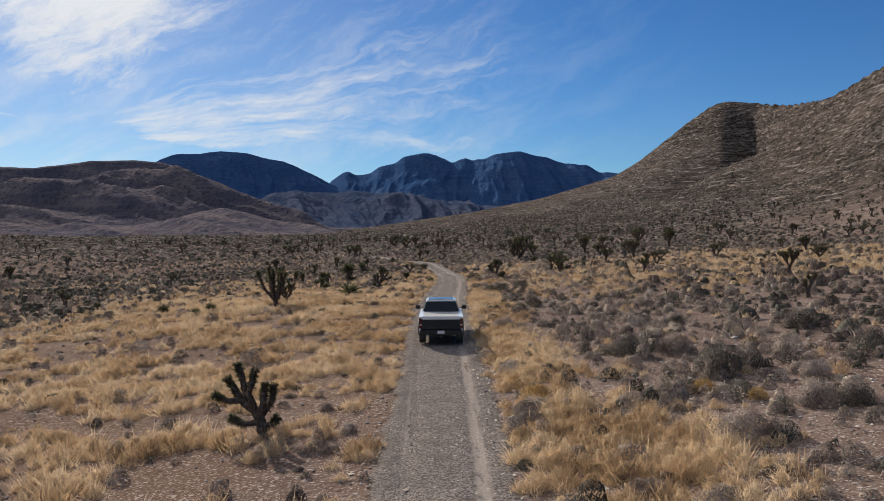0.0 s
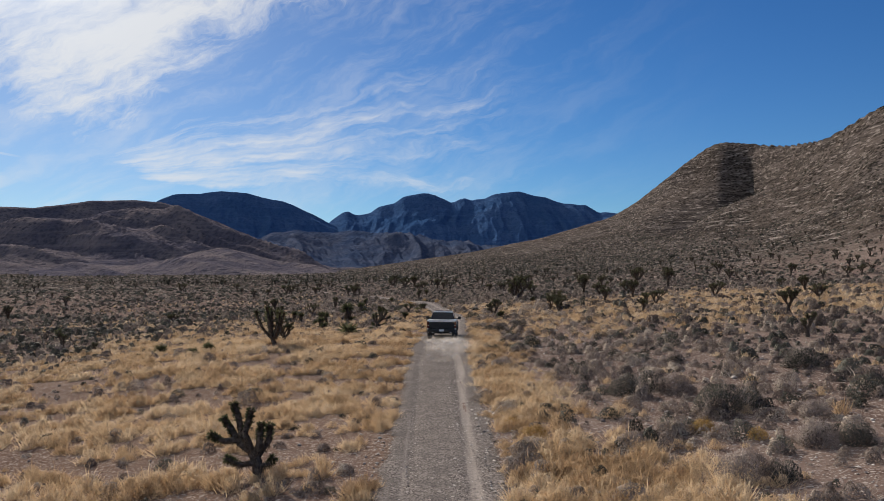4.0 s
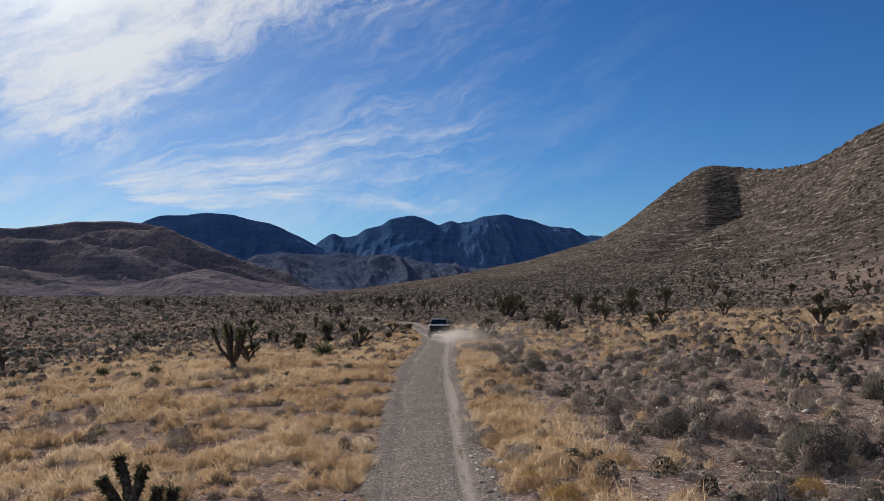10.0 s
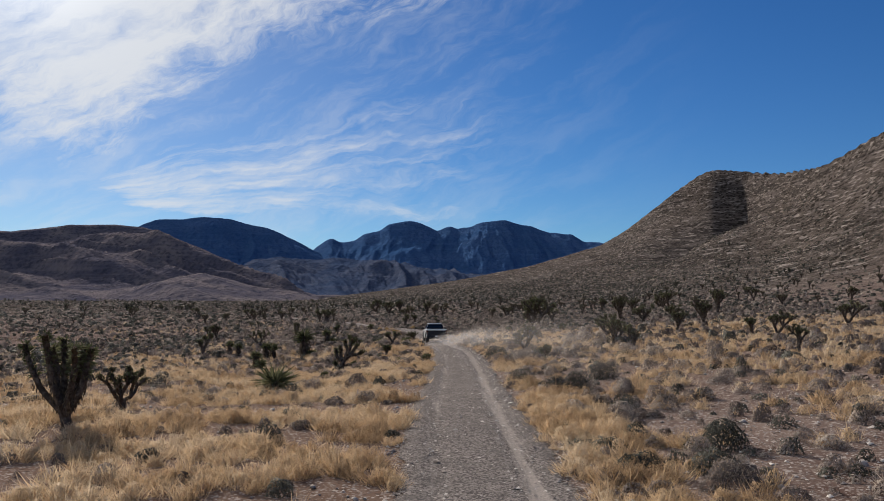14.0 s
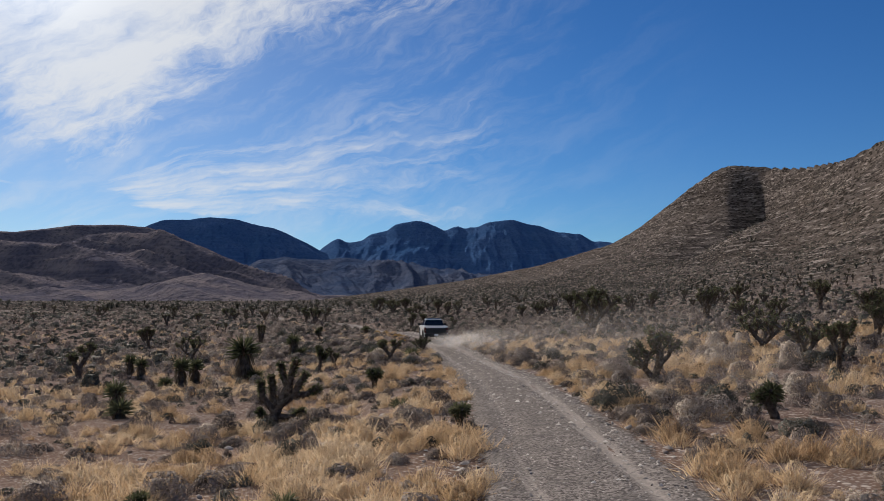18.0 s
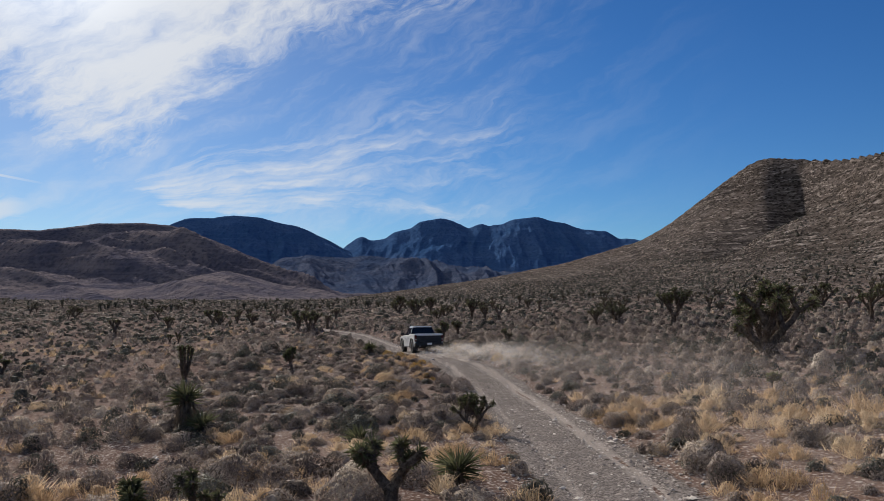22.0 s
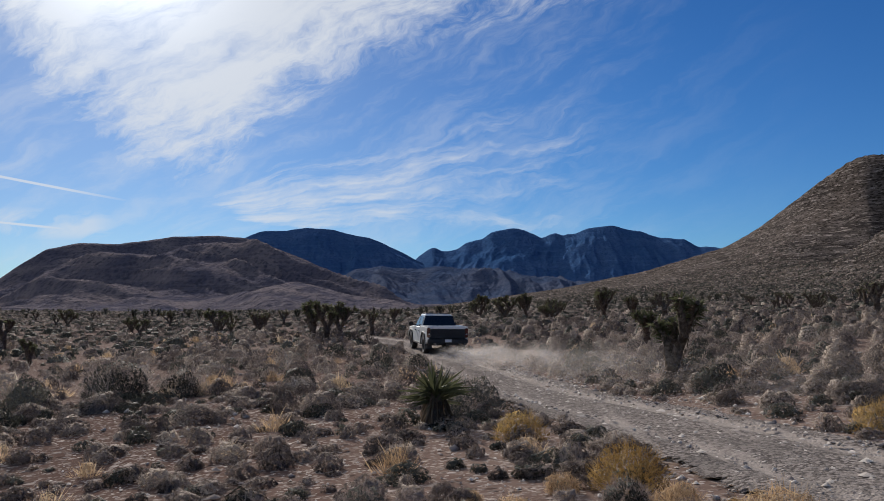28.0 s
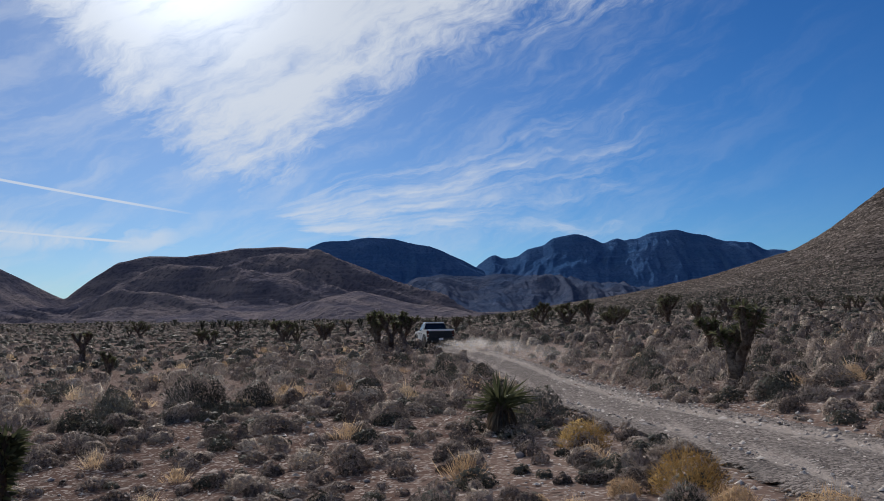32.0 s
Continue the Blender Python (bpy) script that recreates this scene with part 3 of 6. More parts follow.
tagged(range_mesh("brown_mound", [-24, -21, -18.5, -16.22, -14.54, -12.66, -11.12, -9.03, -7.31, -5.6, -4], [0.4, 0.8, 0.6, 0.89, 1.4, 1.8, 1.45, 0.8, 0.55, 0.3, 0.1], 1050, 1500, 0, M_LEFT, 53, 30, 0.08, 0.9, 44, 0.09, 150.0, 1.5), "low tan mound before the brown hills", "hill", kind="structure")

# ---- plants and stones: shapes ----
def leafy(name, stops, rough=0.75, shine=0.3, through=0.35, freq=0.55, each_leaf=0.3, gaps=0.0, mesh=(24.0, 24.0, 24.0)):
    """Leaves, straw and twigs: tones vary plant by plant and blade by blade, and light passes through. gaps: the open share of close growth."""
    def build(n):
        p = place(n)
        isle = n.add("ShaderNodeNewGeometry").outputs["Random Per Island"]
        plant = n.noise(p, freq, 1.0, 0.5)
        each = n.add("ShaderNodeObjectInfo").outputs["Random"]
        fine = n.noise(p, 30.0, 2.0, 0.6)
        f = n.math("ADD", n.math("MULTIPLY", n.step(plant, 0.3, 0.7), 0.85 - each_leaf), n.math("ADD", n.math("MULTIPLY", isle, each_leaf), n.math("ADD", n.math("MULTIPLY", each, 0.15), n.math("MULTIPLY", n.math("SUBTRACT", fine, 0.5), 0.9 if gaps else 0.3))))
        c = n.ramp(f, stops)
        weave = n.noise(n.add("ShaderNodeMapping", {"Vector": p, "Scale": mesh}).outputs[0], 1.0, 3.0, 0.65)
        bump = n.add("ShaderNodeBump", {"Strength": 0.8, "Distance": 0.045, "Height": weave}) if gaps else n.add("ShaderNodeBump", {"Strength": 0.3, "Distance": 0.02, "Height": n.noise(p, 42.0, 3.0, 0.7)})
        b = n.add("ShaderNodeBsdfPrincipled", {"Base Color": c, "Roughness": rough, "Specular IOR Level": shine * 0.2, "Normal": bump.outputs[0]})
        t = n.add("ShaderNodeBsdfTranslucent", {"Color": c})
        m = n.add("ShaderNodeMixShader", {0: through, 1: b.outputs[0], 2: t.outputs[0]})
        if gaps:
            m = n.add("ShaderNodeMixShader", {0: n.step(weave, gaps - 0.03, gaps + 0.03), 1: n.add("ShaderNodeBsdfTransparent").outputs[0], 2: m.outputs[0]})
        n.add("ShaderNodeOutputMaterial", {"Surface": m.outputs[0]})
    return material(name, build)


def barky(n):
    p = n.add("ShaderNodeTexCoord").outputs["Object"]
    a = n.noise(p, 9.0, 5.0, 0.65)
    ring = n.noise(n.add("ShaderNodeMapping", {"Vector": p, "Scale": (6, 6, 30)}).outputs[0], 1.0, 3.0, 0.6)
    c = n.mix(n.step(a, 0.35, 0.68), (0.06, 0.047, 0.039, 1), (0.17, 0.14, 0.115, 1))
    finish(n, c, 0.95, n.math("ADD", a, ring), 0.9, 0.03)


def stony(n):
    p = place(n)
    isle = n.add("ShaderNodeNewGeometry").outputs["Random Per Island"]
    c = n.ramp(isle, [(0.0, (0.22, 0.185, 0.17)), (0.5, (0.4, 0.35, 0.31)), (1.0, (0.6, 0.55, 0.5))])
    g = n.noise(p, 25.0, 4.0, 0.65)
    c = n.mix(n.math("MULTIPLY", n.step(g, 0.5, 0.7), 0.4), c, (0.14, 0.11, 0.095, 1))
    finish(n, c, 0.9, g, 0.5, 0.02)


STRAW = [(0.0, (0.27, 0.17, 0.1)), (0.4, (0.57, 0.4, 0.235)), (1.0, (0.76, 0.61, 0.43))]
GOLD = [(0.0, (0.15, 0.09, 0.035)), (0.5, (0.34, 0.21, 0.075)), (1.0, (0.5, 0.35, 0.14))]
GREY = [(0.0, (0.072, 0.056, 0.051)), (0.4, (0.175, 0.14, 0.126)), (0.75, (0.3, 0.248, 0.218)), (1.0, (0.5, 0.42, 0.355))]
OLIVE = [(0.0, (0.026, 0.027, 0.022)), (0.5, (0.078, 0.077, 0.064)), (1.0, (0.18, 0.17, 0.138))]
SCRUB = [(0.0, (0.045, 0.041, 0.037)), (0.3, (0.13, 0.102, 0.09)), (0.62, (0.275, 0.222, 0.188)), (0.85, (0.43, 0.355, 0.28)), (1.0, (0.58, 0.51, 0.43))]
# Outer twig tones, lightened to look sunlit against the darker cores.
LIT_GREY = [(0.0, (0.11, 0.085, 0.078)), (0.4, (0.25, 0.2, 0.182)), (0.75, (0.4, 0.335, 0.295)), (1.0, (0.58, 0.5, 0.43))]
LIT_OLIVE = [(0.0, (0.034, 0.035, 0.028)), (0.5, (0.11, 0.106, 0.083)), (1.0, (0.25, 0.23, 0.18))]
LIT_SCRUB = [(0.0, (0.085, 0.07, 0.064)), (0.3, (0.2, 0.16, 0.143)), (0.62, (0.36, 0.295, 0.255)), (0.85, (0.5, 0.42, 0.34)), (1.0, (0.62, 0.54, 0.45))]
M_STRAW = leafy("dry_straw", STRAW, 0.6, 0.3, 0.45, 0.35)
M_GOLD = leafy("golden_brush", GOLD, 0.7, 0.2, 0.35, 0.8)
M_GREY = leafy("grey_twigs", LIT_GREY, 0.8, 0.2, 0.4, 1.0, 0.16)
M_OLIVE = leafy("olive_leaves", LIT_OLIVE, 0.7, 0.3, 0.38, 0.6)
M_SCRUB = leafy("scrub_foliage", LIT_SCRUB, 0.8, 0.2, 0.4, 1.3, 0.16)
M_STRAW_CLOSE = leafy("close_straw", STRAW, 0.7, 0.2, 0.3, 0.35, 0.3, 0.53, (44.0, 44.0, 12.0))
M_GOLD_CLOSE = leafy("close_golden_brush", GOLD, 0.7, 0.2, 0.3, 0.8, 0.3, 0.56, (22.0, 22.0, 14.0))
# Grey, olive and scrub cores carry their inner shade in darker tones.
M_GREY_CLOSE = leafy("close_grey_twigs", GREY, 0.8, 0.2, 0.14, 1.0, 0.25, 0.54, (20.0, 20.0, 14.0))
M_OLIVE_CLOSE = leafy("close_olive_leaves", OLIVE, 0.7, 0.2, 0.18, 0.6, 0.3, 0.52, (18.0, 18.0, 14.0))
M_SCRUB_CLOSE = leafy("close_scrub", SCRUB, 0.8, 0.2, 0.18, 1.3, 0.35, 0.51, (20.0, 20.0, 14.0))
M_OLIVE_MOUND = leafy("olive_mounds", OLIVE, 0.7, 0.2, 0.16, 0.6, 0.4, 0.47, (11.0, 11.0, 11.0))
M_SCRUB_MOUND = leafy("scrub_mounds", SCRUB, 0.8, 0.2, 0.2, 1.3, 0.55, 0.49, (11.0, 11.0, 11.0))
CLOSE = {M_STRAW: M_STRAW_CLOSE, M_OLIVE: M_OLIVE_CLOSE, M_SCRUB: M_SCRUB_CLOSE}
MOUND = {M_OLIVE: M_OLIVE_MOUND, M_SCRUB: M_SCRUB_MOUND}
M_SPIKE = leafy("yucca_blades", [(0.0, (0.035, 0.04, 0.022)), (0.6, (0.095, 0.1, 0.052)), (1.0, (0.22, 0.215, 0.12))], 0.6, 0.2, 0.35, 1.2)
M_DEAD = leafy("dead_leaf_shag", [(0.0, (0.05, 0.037, 0.026)), (0.6, (0.12, 0.092, 0.066)), (1.0, (0.22, 0.178, 0.13))], 0.85, 0.2, 0.2, 2.0)
M_BARK = material("joshua_bark", barky)
M_STONE = material("desert_stone", stony)


def tri_mesh(name, V, F, mats, slots=None):
    """A mesh straight from arrays of points and triangles."""
    me = bpy.data.meshes.new(name)
    V, F = np.asarray(V, np.float32), np.asarray(F, np.int32)
    me.vertices.add(len(V))
    me.vertices.foreach_set("co", V.ravel())
    me.loops.add(F.size)
    me.loops.foreach_set("vertex_index", F.ravel())
    me.polygons.add(len(F))
    me.polygons.foreach_set("loop_start", np.arange(0, F.size, 3, dtype=np.int32))
    for m in (mats if isinstance(mats, (list, tuple)) else [mats]):
        me.materials.append(m)
    if slots is not None:
        me.polygons.foreach_set("material_index", np.asarray(slots, np.int32))
    me.polygons.foreach_set("use_smooth", np.ones(len(F), bool))
    me.update(calc_edges=True)
    return me


def join(parts):
    V, F, o = [], [], 0
    for v, f in parts:
        V.append(v)
        F.append(np.asarray(f) + o)
        o += len(v)
    return np.concatenate(V), np.concatenate(F)


def unit(v):
    return v / np.maximum(np.linalg.norm(v, axis=-1, keepdims=True), 1e-9)


def blades(rs, base, way, length, width):
    """Slim folded blades, two triangles each, from base points along ways."""
    n = len(base)
    way = unit(way)
    side = unit(np.cross(way, rs.normal(size=(n, 3))))
    length, width = np.broadcast_to(length, n)[:, None], np.broadcast_to(width, n)[:, None]
    mid = base + way * length * 0.4
    tip = base + way * length - np.array([0, 0, 1.0]) * length * 0.1
    V = np.stack([base, mid + side * width / 2, mid - side * width / 2, tip], 1).reshape(-1, 3)
    i = np.arange(n)[:, None] * 4
    return V, np.concatenate([i + [0, 1, 2], i + [1, 3, 2]])


def spikes(rs, base, tip, width):
    """Twigs and straws, one triangle each."""
    n = len(base)
    side = unit(np.cross(tip - base, rs.normal(size=(n, 3)))) * np.broadcast_to(width, n)[:, None] / 2
    V = np.stack([base + side, base - side, tip], 1).reshape(-1, 3)
    return V, np.arange(3 * n).reshape(n, 3)


def tube(points, radii, sides=7):
    P, V, F = np.asarray(points, float), [], []
    for k, (p, r) in enumerate(zip(P, radii)):
        d = unit(P[min(k + 1, len(P) - 1)] - P[max(k - 1, 0)])
        a = unit(np.cross(d, [0.31, 0.87, 0.11]))
        b = np.cross(d, a)
        th = np.arange(sides) / sides * 2 * np.pi
        V.append(p + r * (np.cos(th)[:, None] * a + np.sin(th)[:, None] * b))
    n = sides
    for k in range(len(P) - 1):
        for s in range(n):
            q, w = k * n + s, k * n + (s + 1) % n
            F += [(q, w, w + n), (q, w + n, q + n)]
    V = np.concatenate(V)
    F += [(len(V), (len(P) - 1) * n + (s + 1) % n, (len(P) - 1) * n + s) for s in range(n)]
    return np.concatenate([V, P[-1:] + (P[-1:] - P[-2:-1]) * 0.1]), np.array(F)


def rosette(rs, c, axis, n, length, width, low=-0.35, deep=0.16):
    """A head of stiff blades round an axis."""
    u = unit(rs.normal(size=(n, 3)))
    axis = unit(np.asarray(axis, float))
    h = rs.uniform(low, 1.0, n)
    flat = unit(u - (u @ axis)[:, None] * axis)
    way = flat * np.sqrt(np.clip(1 - h * h, 0, 1))[:, None] + axis * h[:, None]
    base = c + flat * 0.04 - axis * (deep * rs.rand(n) ** 1.5)[:, None]
    return blades(rs, base, way, length * rs.uniform(0.75, 1.1, n), width)


def joshua_arrays(seed, height, forks, blade_n, sides=7, leaf=0.27, lean=0.0, shag=26, splay=0.62, bole=0.3, girth=1.0):
    """Trunk and limbs, leaf heads, dead shag of a Joshua tree."""
    rs = np.random.RandomState(seed)
    wood, head, dead = [], [], []

    def grow(p, d, r, length, level):
        mid = p + d * length * 0.5 + rs.normal(size=3) * length * 0.05
        end = p + d * length + rs.normal(size=3) * length * 0.06
        wood.append(tube([p, mid, end], [r * 1.12, r * 0.98, r * 0.9], sides))
        if level > 0 and shag:
            k = shag
            th = rs.uniform(0, 2 * np.pi, k)
            a = unit(np.cross(d, [0.3, 0.8, 0.2]))
            out = np.cos(th)[:, None] * a + np.sin(th)[:, None] * np.cross(d, a)
            at = p + (end - p) * rs.uniform(0.15, 1.0, k)[:, None] + out * r * 0.9
            dead.append(blades(rs, at, out * 0.55 - d * 0.9, leaf * 0.55, 0.03))
        if level < forks and (level < 1 or rs.rand() < 0.93):
            m = (3 if rs.rand() < 0.45 else 2) + (1 if level == 0 and rs.rand() < 0.6 else 0)
            turn = rs.uniform(0, 6.28)
            for j in range(m):
                th = turn + j * 6.28 / m + rs.uniform(-0.5, 0.5)
                out = np.array([math.cos(th), math.sin(th), 0])
                spread_ = splay * rs.uniform(0.65, 1.25)
                grow(end, unit(d * 0.65 + out * spread_ + np.array([0, 0, 0.45])), r * (0.78 if level else 0.7), (length if level else max(length, height * 0.3)) * rs.uniform(0.75, 1.1), level + 1)
        else:
            head.append(rosette(rs, end, d, blade_n, leaf, 0.036, -0.1, 0.19 * height))
            k = max(4, blade_n // 3)
            dead.append(rosette(rs, end - d * 0.14, -d, k, leaf * 0.8, 0.035, -0.2))

    grow(np.zeros(3) - [0, 0, 0.1], unit(np.array([lean, rs.uniform(-0.1, 0.1), 1.0])), 0.175 * girth * height / 2.2, height * bole, 0)
    out = [join(wood), join(head), join(dead)]
    top = max(o[0][:, 2].max() for o in out)
    return [(v * (height / top), f) for v, f in out]


def armed_joshua(seed, arms, blade_n, leaf):
    """A Joshua tree of thick crooked arms, each leafy towards its end. arms: radius and three joints a limb; the first is the bole."""
    rs = np.random.RandomState(seed)
    wood, head, dead = [], [], []
    for k, (r, *joints) in enumerate(arms):
        p = [np.array(q, float) for q in joints]
        mid = [p[0] * 0.3 + p[1] * 0.7 + rs.normal(size=3) * 0.015, p[1], p[1] * 0.5 + p[2] * 0.5 + rs.normal(size=3) * 0.02]
        wood.append(tube([p[0], *mid, p[2]], [r * 1.15, r, r * 0.97, r * 0.95, r * 0.85], 8))
        if not k:
            continue
        d = unit(p[2] - p[1])
        for f in (1.0, 0.72, 0.45):
            head.append(rosette(rs, p[1] + (p[2] - p[1]) * f, d, int(blade_n * (0.4 + 0.6 * f)), leaf * (0.7 + 0.3 * f), 0.032, -0.15 if f < 1 else 0.0, 0.22))
        a = unit(np.cross(d, [0.3, 0.8, 0.2]))
        th = rs.uniform(0, 6.28, 46)
        out = np.cos(th)[:, None] * a + np.sin(th)[:, None] * np.cross(d, a)
        at = p[0] + (p[1] - p[0]) * rs.uniform(0.2, 1.2, 46)[:, None] + out * r * 0.85
        dead.append(blades(rs, at, out * 0.5 - d * 0.8, leaf * 0.75, 0.028))
    return [join(wood), join(head), join(dead)]


def yucca_arrays(seed, height, trunk, n, leaf):
    rs = np.random.RandomState(seed)
    wood = tube([(0, 0, -0.1), (0.02, 0.01, trunk * 0.5), (0.03, -0.02, trunk)], [0.13, 0.12, 0.1], 7)
    head = rosette(rs, np.array([0.03, -0.02, trunk]), (0.05, -0.02, 1), n, leaf, 0.045, -0.05, 0.2)
    k = int(n * 0.6)
    th = rs.uniform(0, 6.28, k)
    out = np.stack([np.cos(th), np.sin(th), 0 * th], 1)
    at = out * 0.1 + np.array([0, 0, 1.0]) * (rs.uniform(0.25, 1.0, k) * trunk)[:, None]
    dead = blades(rs, at, out * 0.5 - np.array([0, 0, 1.0]), leaf * 0.7, 0.045)
    return [wood, head, dead]


def dome_arrays(seed, rings, sides, width, high, lump=0.16):
    """A lumpy mound of close growth, open below."""
    rs = np.random.RandomState(seed)
    up = np.radians(np.linspace(-14, 62, rings))
    th = np.arange(sides) / sides * 2 * np.pi
    V = np.concatenate([np.stack([np.cos(a) * np.cos(th + 0.4 * k), np.cos(a) * np.sin(th + 0.4 * k), 0 * th + np.sin(a)], 1) for k, a in enumerate(up)] + [np.array([[0.05, -0.03, 1.0]])])
    V = V * (1 + lump * rs.normal(size=(len(V), 1)).clip(-1.6, 1.6)) * [width, width, high]
    F = []
    for k in range(rings - 1):
        for i in range(sides):
            a, b = k * sides + i, k * sides + (i + 1) % sides
            F += [(a, b, b + sides), (a, b + sides, a + sides)]
    F += [((rings - 1) * sides + i, (rings - 1) * sides + (i + 1) % sides, rings * sides) for i in range(sides)]
    return V, np.array(F)


def shell_points(rs, n, seed, lo, hi, lean=0.0):
    """Points in the outer shell of a lumpy half ball, and the ways out of it."""
    u = unit(rs.normal(size=(n, 3)) + [0, 0, lean])
    u[:, 2] = np.abs(u[:, 2])
    lump = 0.86 + 0.24 * vnoise(np.arctan2(u[:, 1], u[:, 0]) * 1.7 + seed, u[:, 2] * 2.6, seed)
    return u * (rs.uniform(lo, hi, n) * lump)[:, None], u


def shrub_arrays(seed, twigs, leaves, width=0.5, high=0.55, leaf=0.05, stem=0.022, slim=1.0, core=(3, 8, 2)):
    """Fine twigs that stand out of a rounded mound, small leaves all over it, and the close growth within."""
    rs = np.random.RandomState(seed)
    size = np.array([width, width, high])
    at, u = shell_points(rs, twigs, seed, 0.6, 0.88)
    way = unit(u + rs.normal(size=u.shape) * 0.3 + [0, 0, 0.55])
    a = spikes(rs, at * size, at * size + way * (0.36 * width * rs.uniform(0.6, 1.35, twigs))[:, None], stem)
    at, u = shell_points(rs, leaves, seed, 0.72, 1.02)
    way = unit(rs.normal(size=u.shape) * 0.7 + u + [0, 0, 0.35])
    b = spikes(rs, at * size - way * leaf * 0.6, at * size + way * leaf * 0.8, leaf * slim * rs.uniform(0.7, 1.15, leaves))
    shells = [dome_arrays(seed + 3 * k, core[0], core[1], width * f, high * f, 0.13) for k, f in enumerate((0.92, 0.7, 0.48)[:core[2]])]
    return a, b, join(shells)


def tuft_arrays(seed, n, high=0.42, width=0.3, thick=0.02, core=(2, 6, 2)):
    """A tussock of fine upright straw, domed and uneven."""
    rs = np.random.RandomState(seed)
    th, out = rs.uniform(0, 2 * np.pi, n), rs.uniform(0, 1, n) ** 0.6
    flat = np.stack([np.cos(th), np.sin(th), 0 * th], 1)
    root = flat * (out * width * rs.uniform(0.3, 0.95, n))[:, None] + np.array([0, 0, 1.0]) * (high * rs.uniform(0.0, 0.45, n) * (1.1 - out))[:, None]
    way = unit(flat * (0.15 + 0.8 * out)[:, None] + [0, 0, 0.8] + rs.normal(size=(n, 3)) * 0.34)
    length = high * (0.92 - 0.42 * out) * rs.uniform(0.5, 1.1, n)
    straw = spikes(rs, root - [0, 0, 0.03], root + way * length[:, None], thick * rs.uniform(0.7, 1.3, n))
    return straw, join([dome_arrays(seed + 5 + k, core[0], core[1], width * f, high * f, 0.14) for k, f in enumerate((0.6, 0.45)[:core[2]])])


def pebble_arrays(seed):
    rs = np.random.RandomState(seed)
    v = np.array([(1, 0, 0), (0, 0.8, 0), (-1, 0.1, 0), (0, -0.8, 0), (0.1, 0, 0.6)]) + rs.normal(size=(5, 3)) * 0.16
    return v, np.array([(0, 1, 4), (1, 2, 4), (2, 3, 4), (3, 0, 4)])


def stone_arrays(seed):
    rs = np.random.RandomState(seed)
    v = np.array([(1, 0, 0), (-1, 0, 0), (0, 1, 0), (0, -1, 0), (0, 0, 0.7), (0, 0, -0.6), (0.6, 0.6, 0.3), (-0.6, -0.5, 0.35)], float) + rs.normal(size=(8, 3)) * 0.18
    f = [(6, 4, 0), (6, 2, 4), (6, 0, 2), (4, 2, 1), (4, 1, 7), (4, 7, 3), (7, 1, 3), (4, 3, 0), (2, 0, 5), (1, 2, 5), (3, 1, 5), (0, 3, 5)]
    return v, np.array(f)


def strewn(templates, x, y, z, size, turn, pick, tall=None):
    """Many copies of small shapes, joined in one pair of arrays."""
    VV, FF, o = [], [], 0
    tall = np.ones(len(x)) if tall is None else tall
    for k, (v, f) in enumerate(templates):
        m = np.where(pick == k)[0]
        if not len(m):
            continue
        c, s = np.cos(turn[m])[:, None], np.sin(turn[m])[:, None]
        sz = size[m][:, None]
        X = (v[None, :, 0] * c - v[None, :, 1] * s) * sz + x[m][:, None]
        Y = (v[None, :, 0] * s + v[None, :, 1] * c) * sz + y[m][:, None]
        Z = v[None, :, 2] * sz * tall[m][:, None] + z[m][:, None]
        VV.append(np.stack([X, Y, Z], -1).reshape(-1, 3))
        FF.append((f[None] + (np.arange(len(m)) * len(v))[:, None, None]).reshape(-1, 3) + o)
        o += len(m) * len(v)
    return np.concatenate(VV), np.concatenate(FF)


# ---- where the plants grow ----
def gold_share(x, y):
    """How grassy the ground is: a golden field at the start, patches further on."""
    side = x - road_x(y)
    left = (1 - smooth(y, 68, 98)) * smooth(x, -34, -24) + (1 - smooth(y, 38, 62)) * (x < -24)
    left = np.clip(left, 0, 1) * 0.95 + 0.1 + 0.32 * smooth(y, 70, 90) * (1 - smooth(y, 112, 128)) * (x > -30)
    patch = np.exp(-(((x - 4.2) / 1.7) ** 2 + ((y - 38) / 8.0) ** 2)) + np.exp(-(((x - 4.8) / 2.6) ** 2 + ((y - 20) / 4.5) ** 2)) + np.exp(-(((x - 4.6) / 1.6) ** 2 + ((y - 56) / 7.0) ** 2))
    right = 0.0 + patch + 0.5 * smooth(y, 55, 72) * (1 - smooth(y, 112, 134)) + 0.4 * smooth(x, 24, 38) * smooth(y, 30, 60) * (1 - smooth(y, 130, 170))
    left = left - 0.75 * np.exp(-(((x + 2.9) / 1.9) ** 2 + ((y - 21.5) / 6.5) ** 2))
    g = np.where(side < 0, left, right)
    return np.clip(g + (fbm(x / 9.0, y / 9.0, 3, 41) - 0.5) * 0.7, np.where(side < 0, 0.1, 0.03), 1)


def eye_distance(x, y):
    cy = np.clip(y - 5, 0, 143)
    return np.hypot(x - np.interp(cy, [0, 100, 143], [0, 0, -3.5]), y - cy)


def sight_distance(x, y):
    """How near the way overhead comes to a spot while it still lies ahead and below in view."""
    best = np.full(np.shape(x), 90.0)
    for cy in range(0, 145, 3):
        ahead = y - cy
        least = np.interp(cy, [0, 30, 56, 98, 116, 136, 144], [14.6, 14.6, 12.0, 12.5, 9.0, 5.8, 6.2])
        side = np.abs(x - np.interp(cy, [0, 100, 143], [0, 0, -3.5]))
        best = np.where((ahead > least) & (side < 0.62 * ahead + 1.0), np.minimum(best, np.hypot(side, ahead)), best)
    return best


def off_road(x, y, gap):
    return np.abs(x - road_x(y)) > road_half(y) + gap


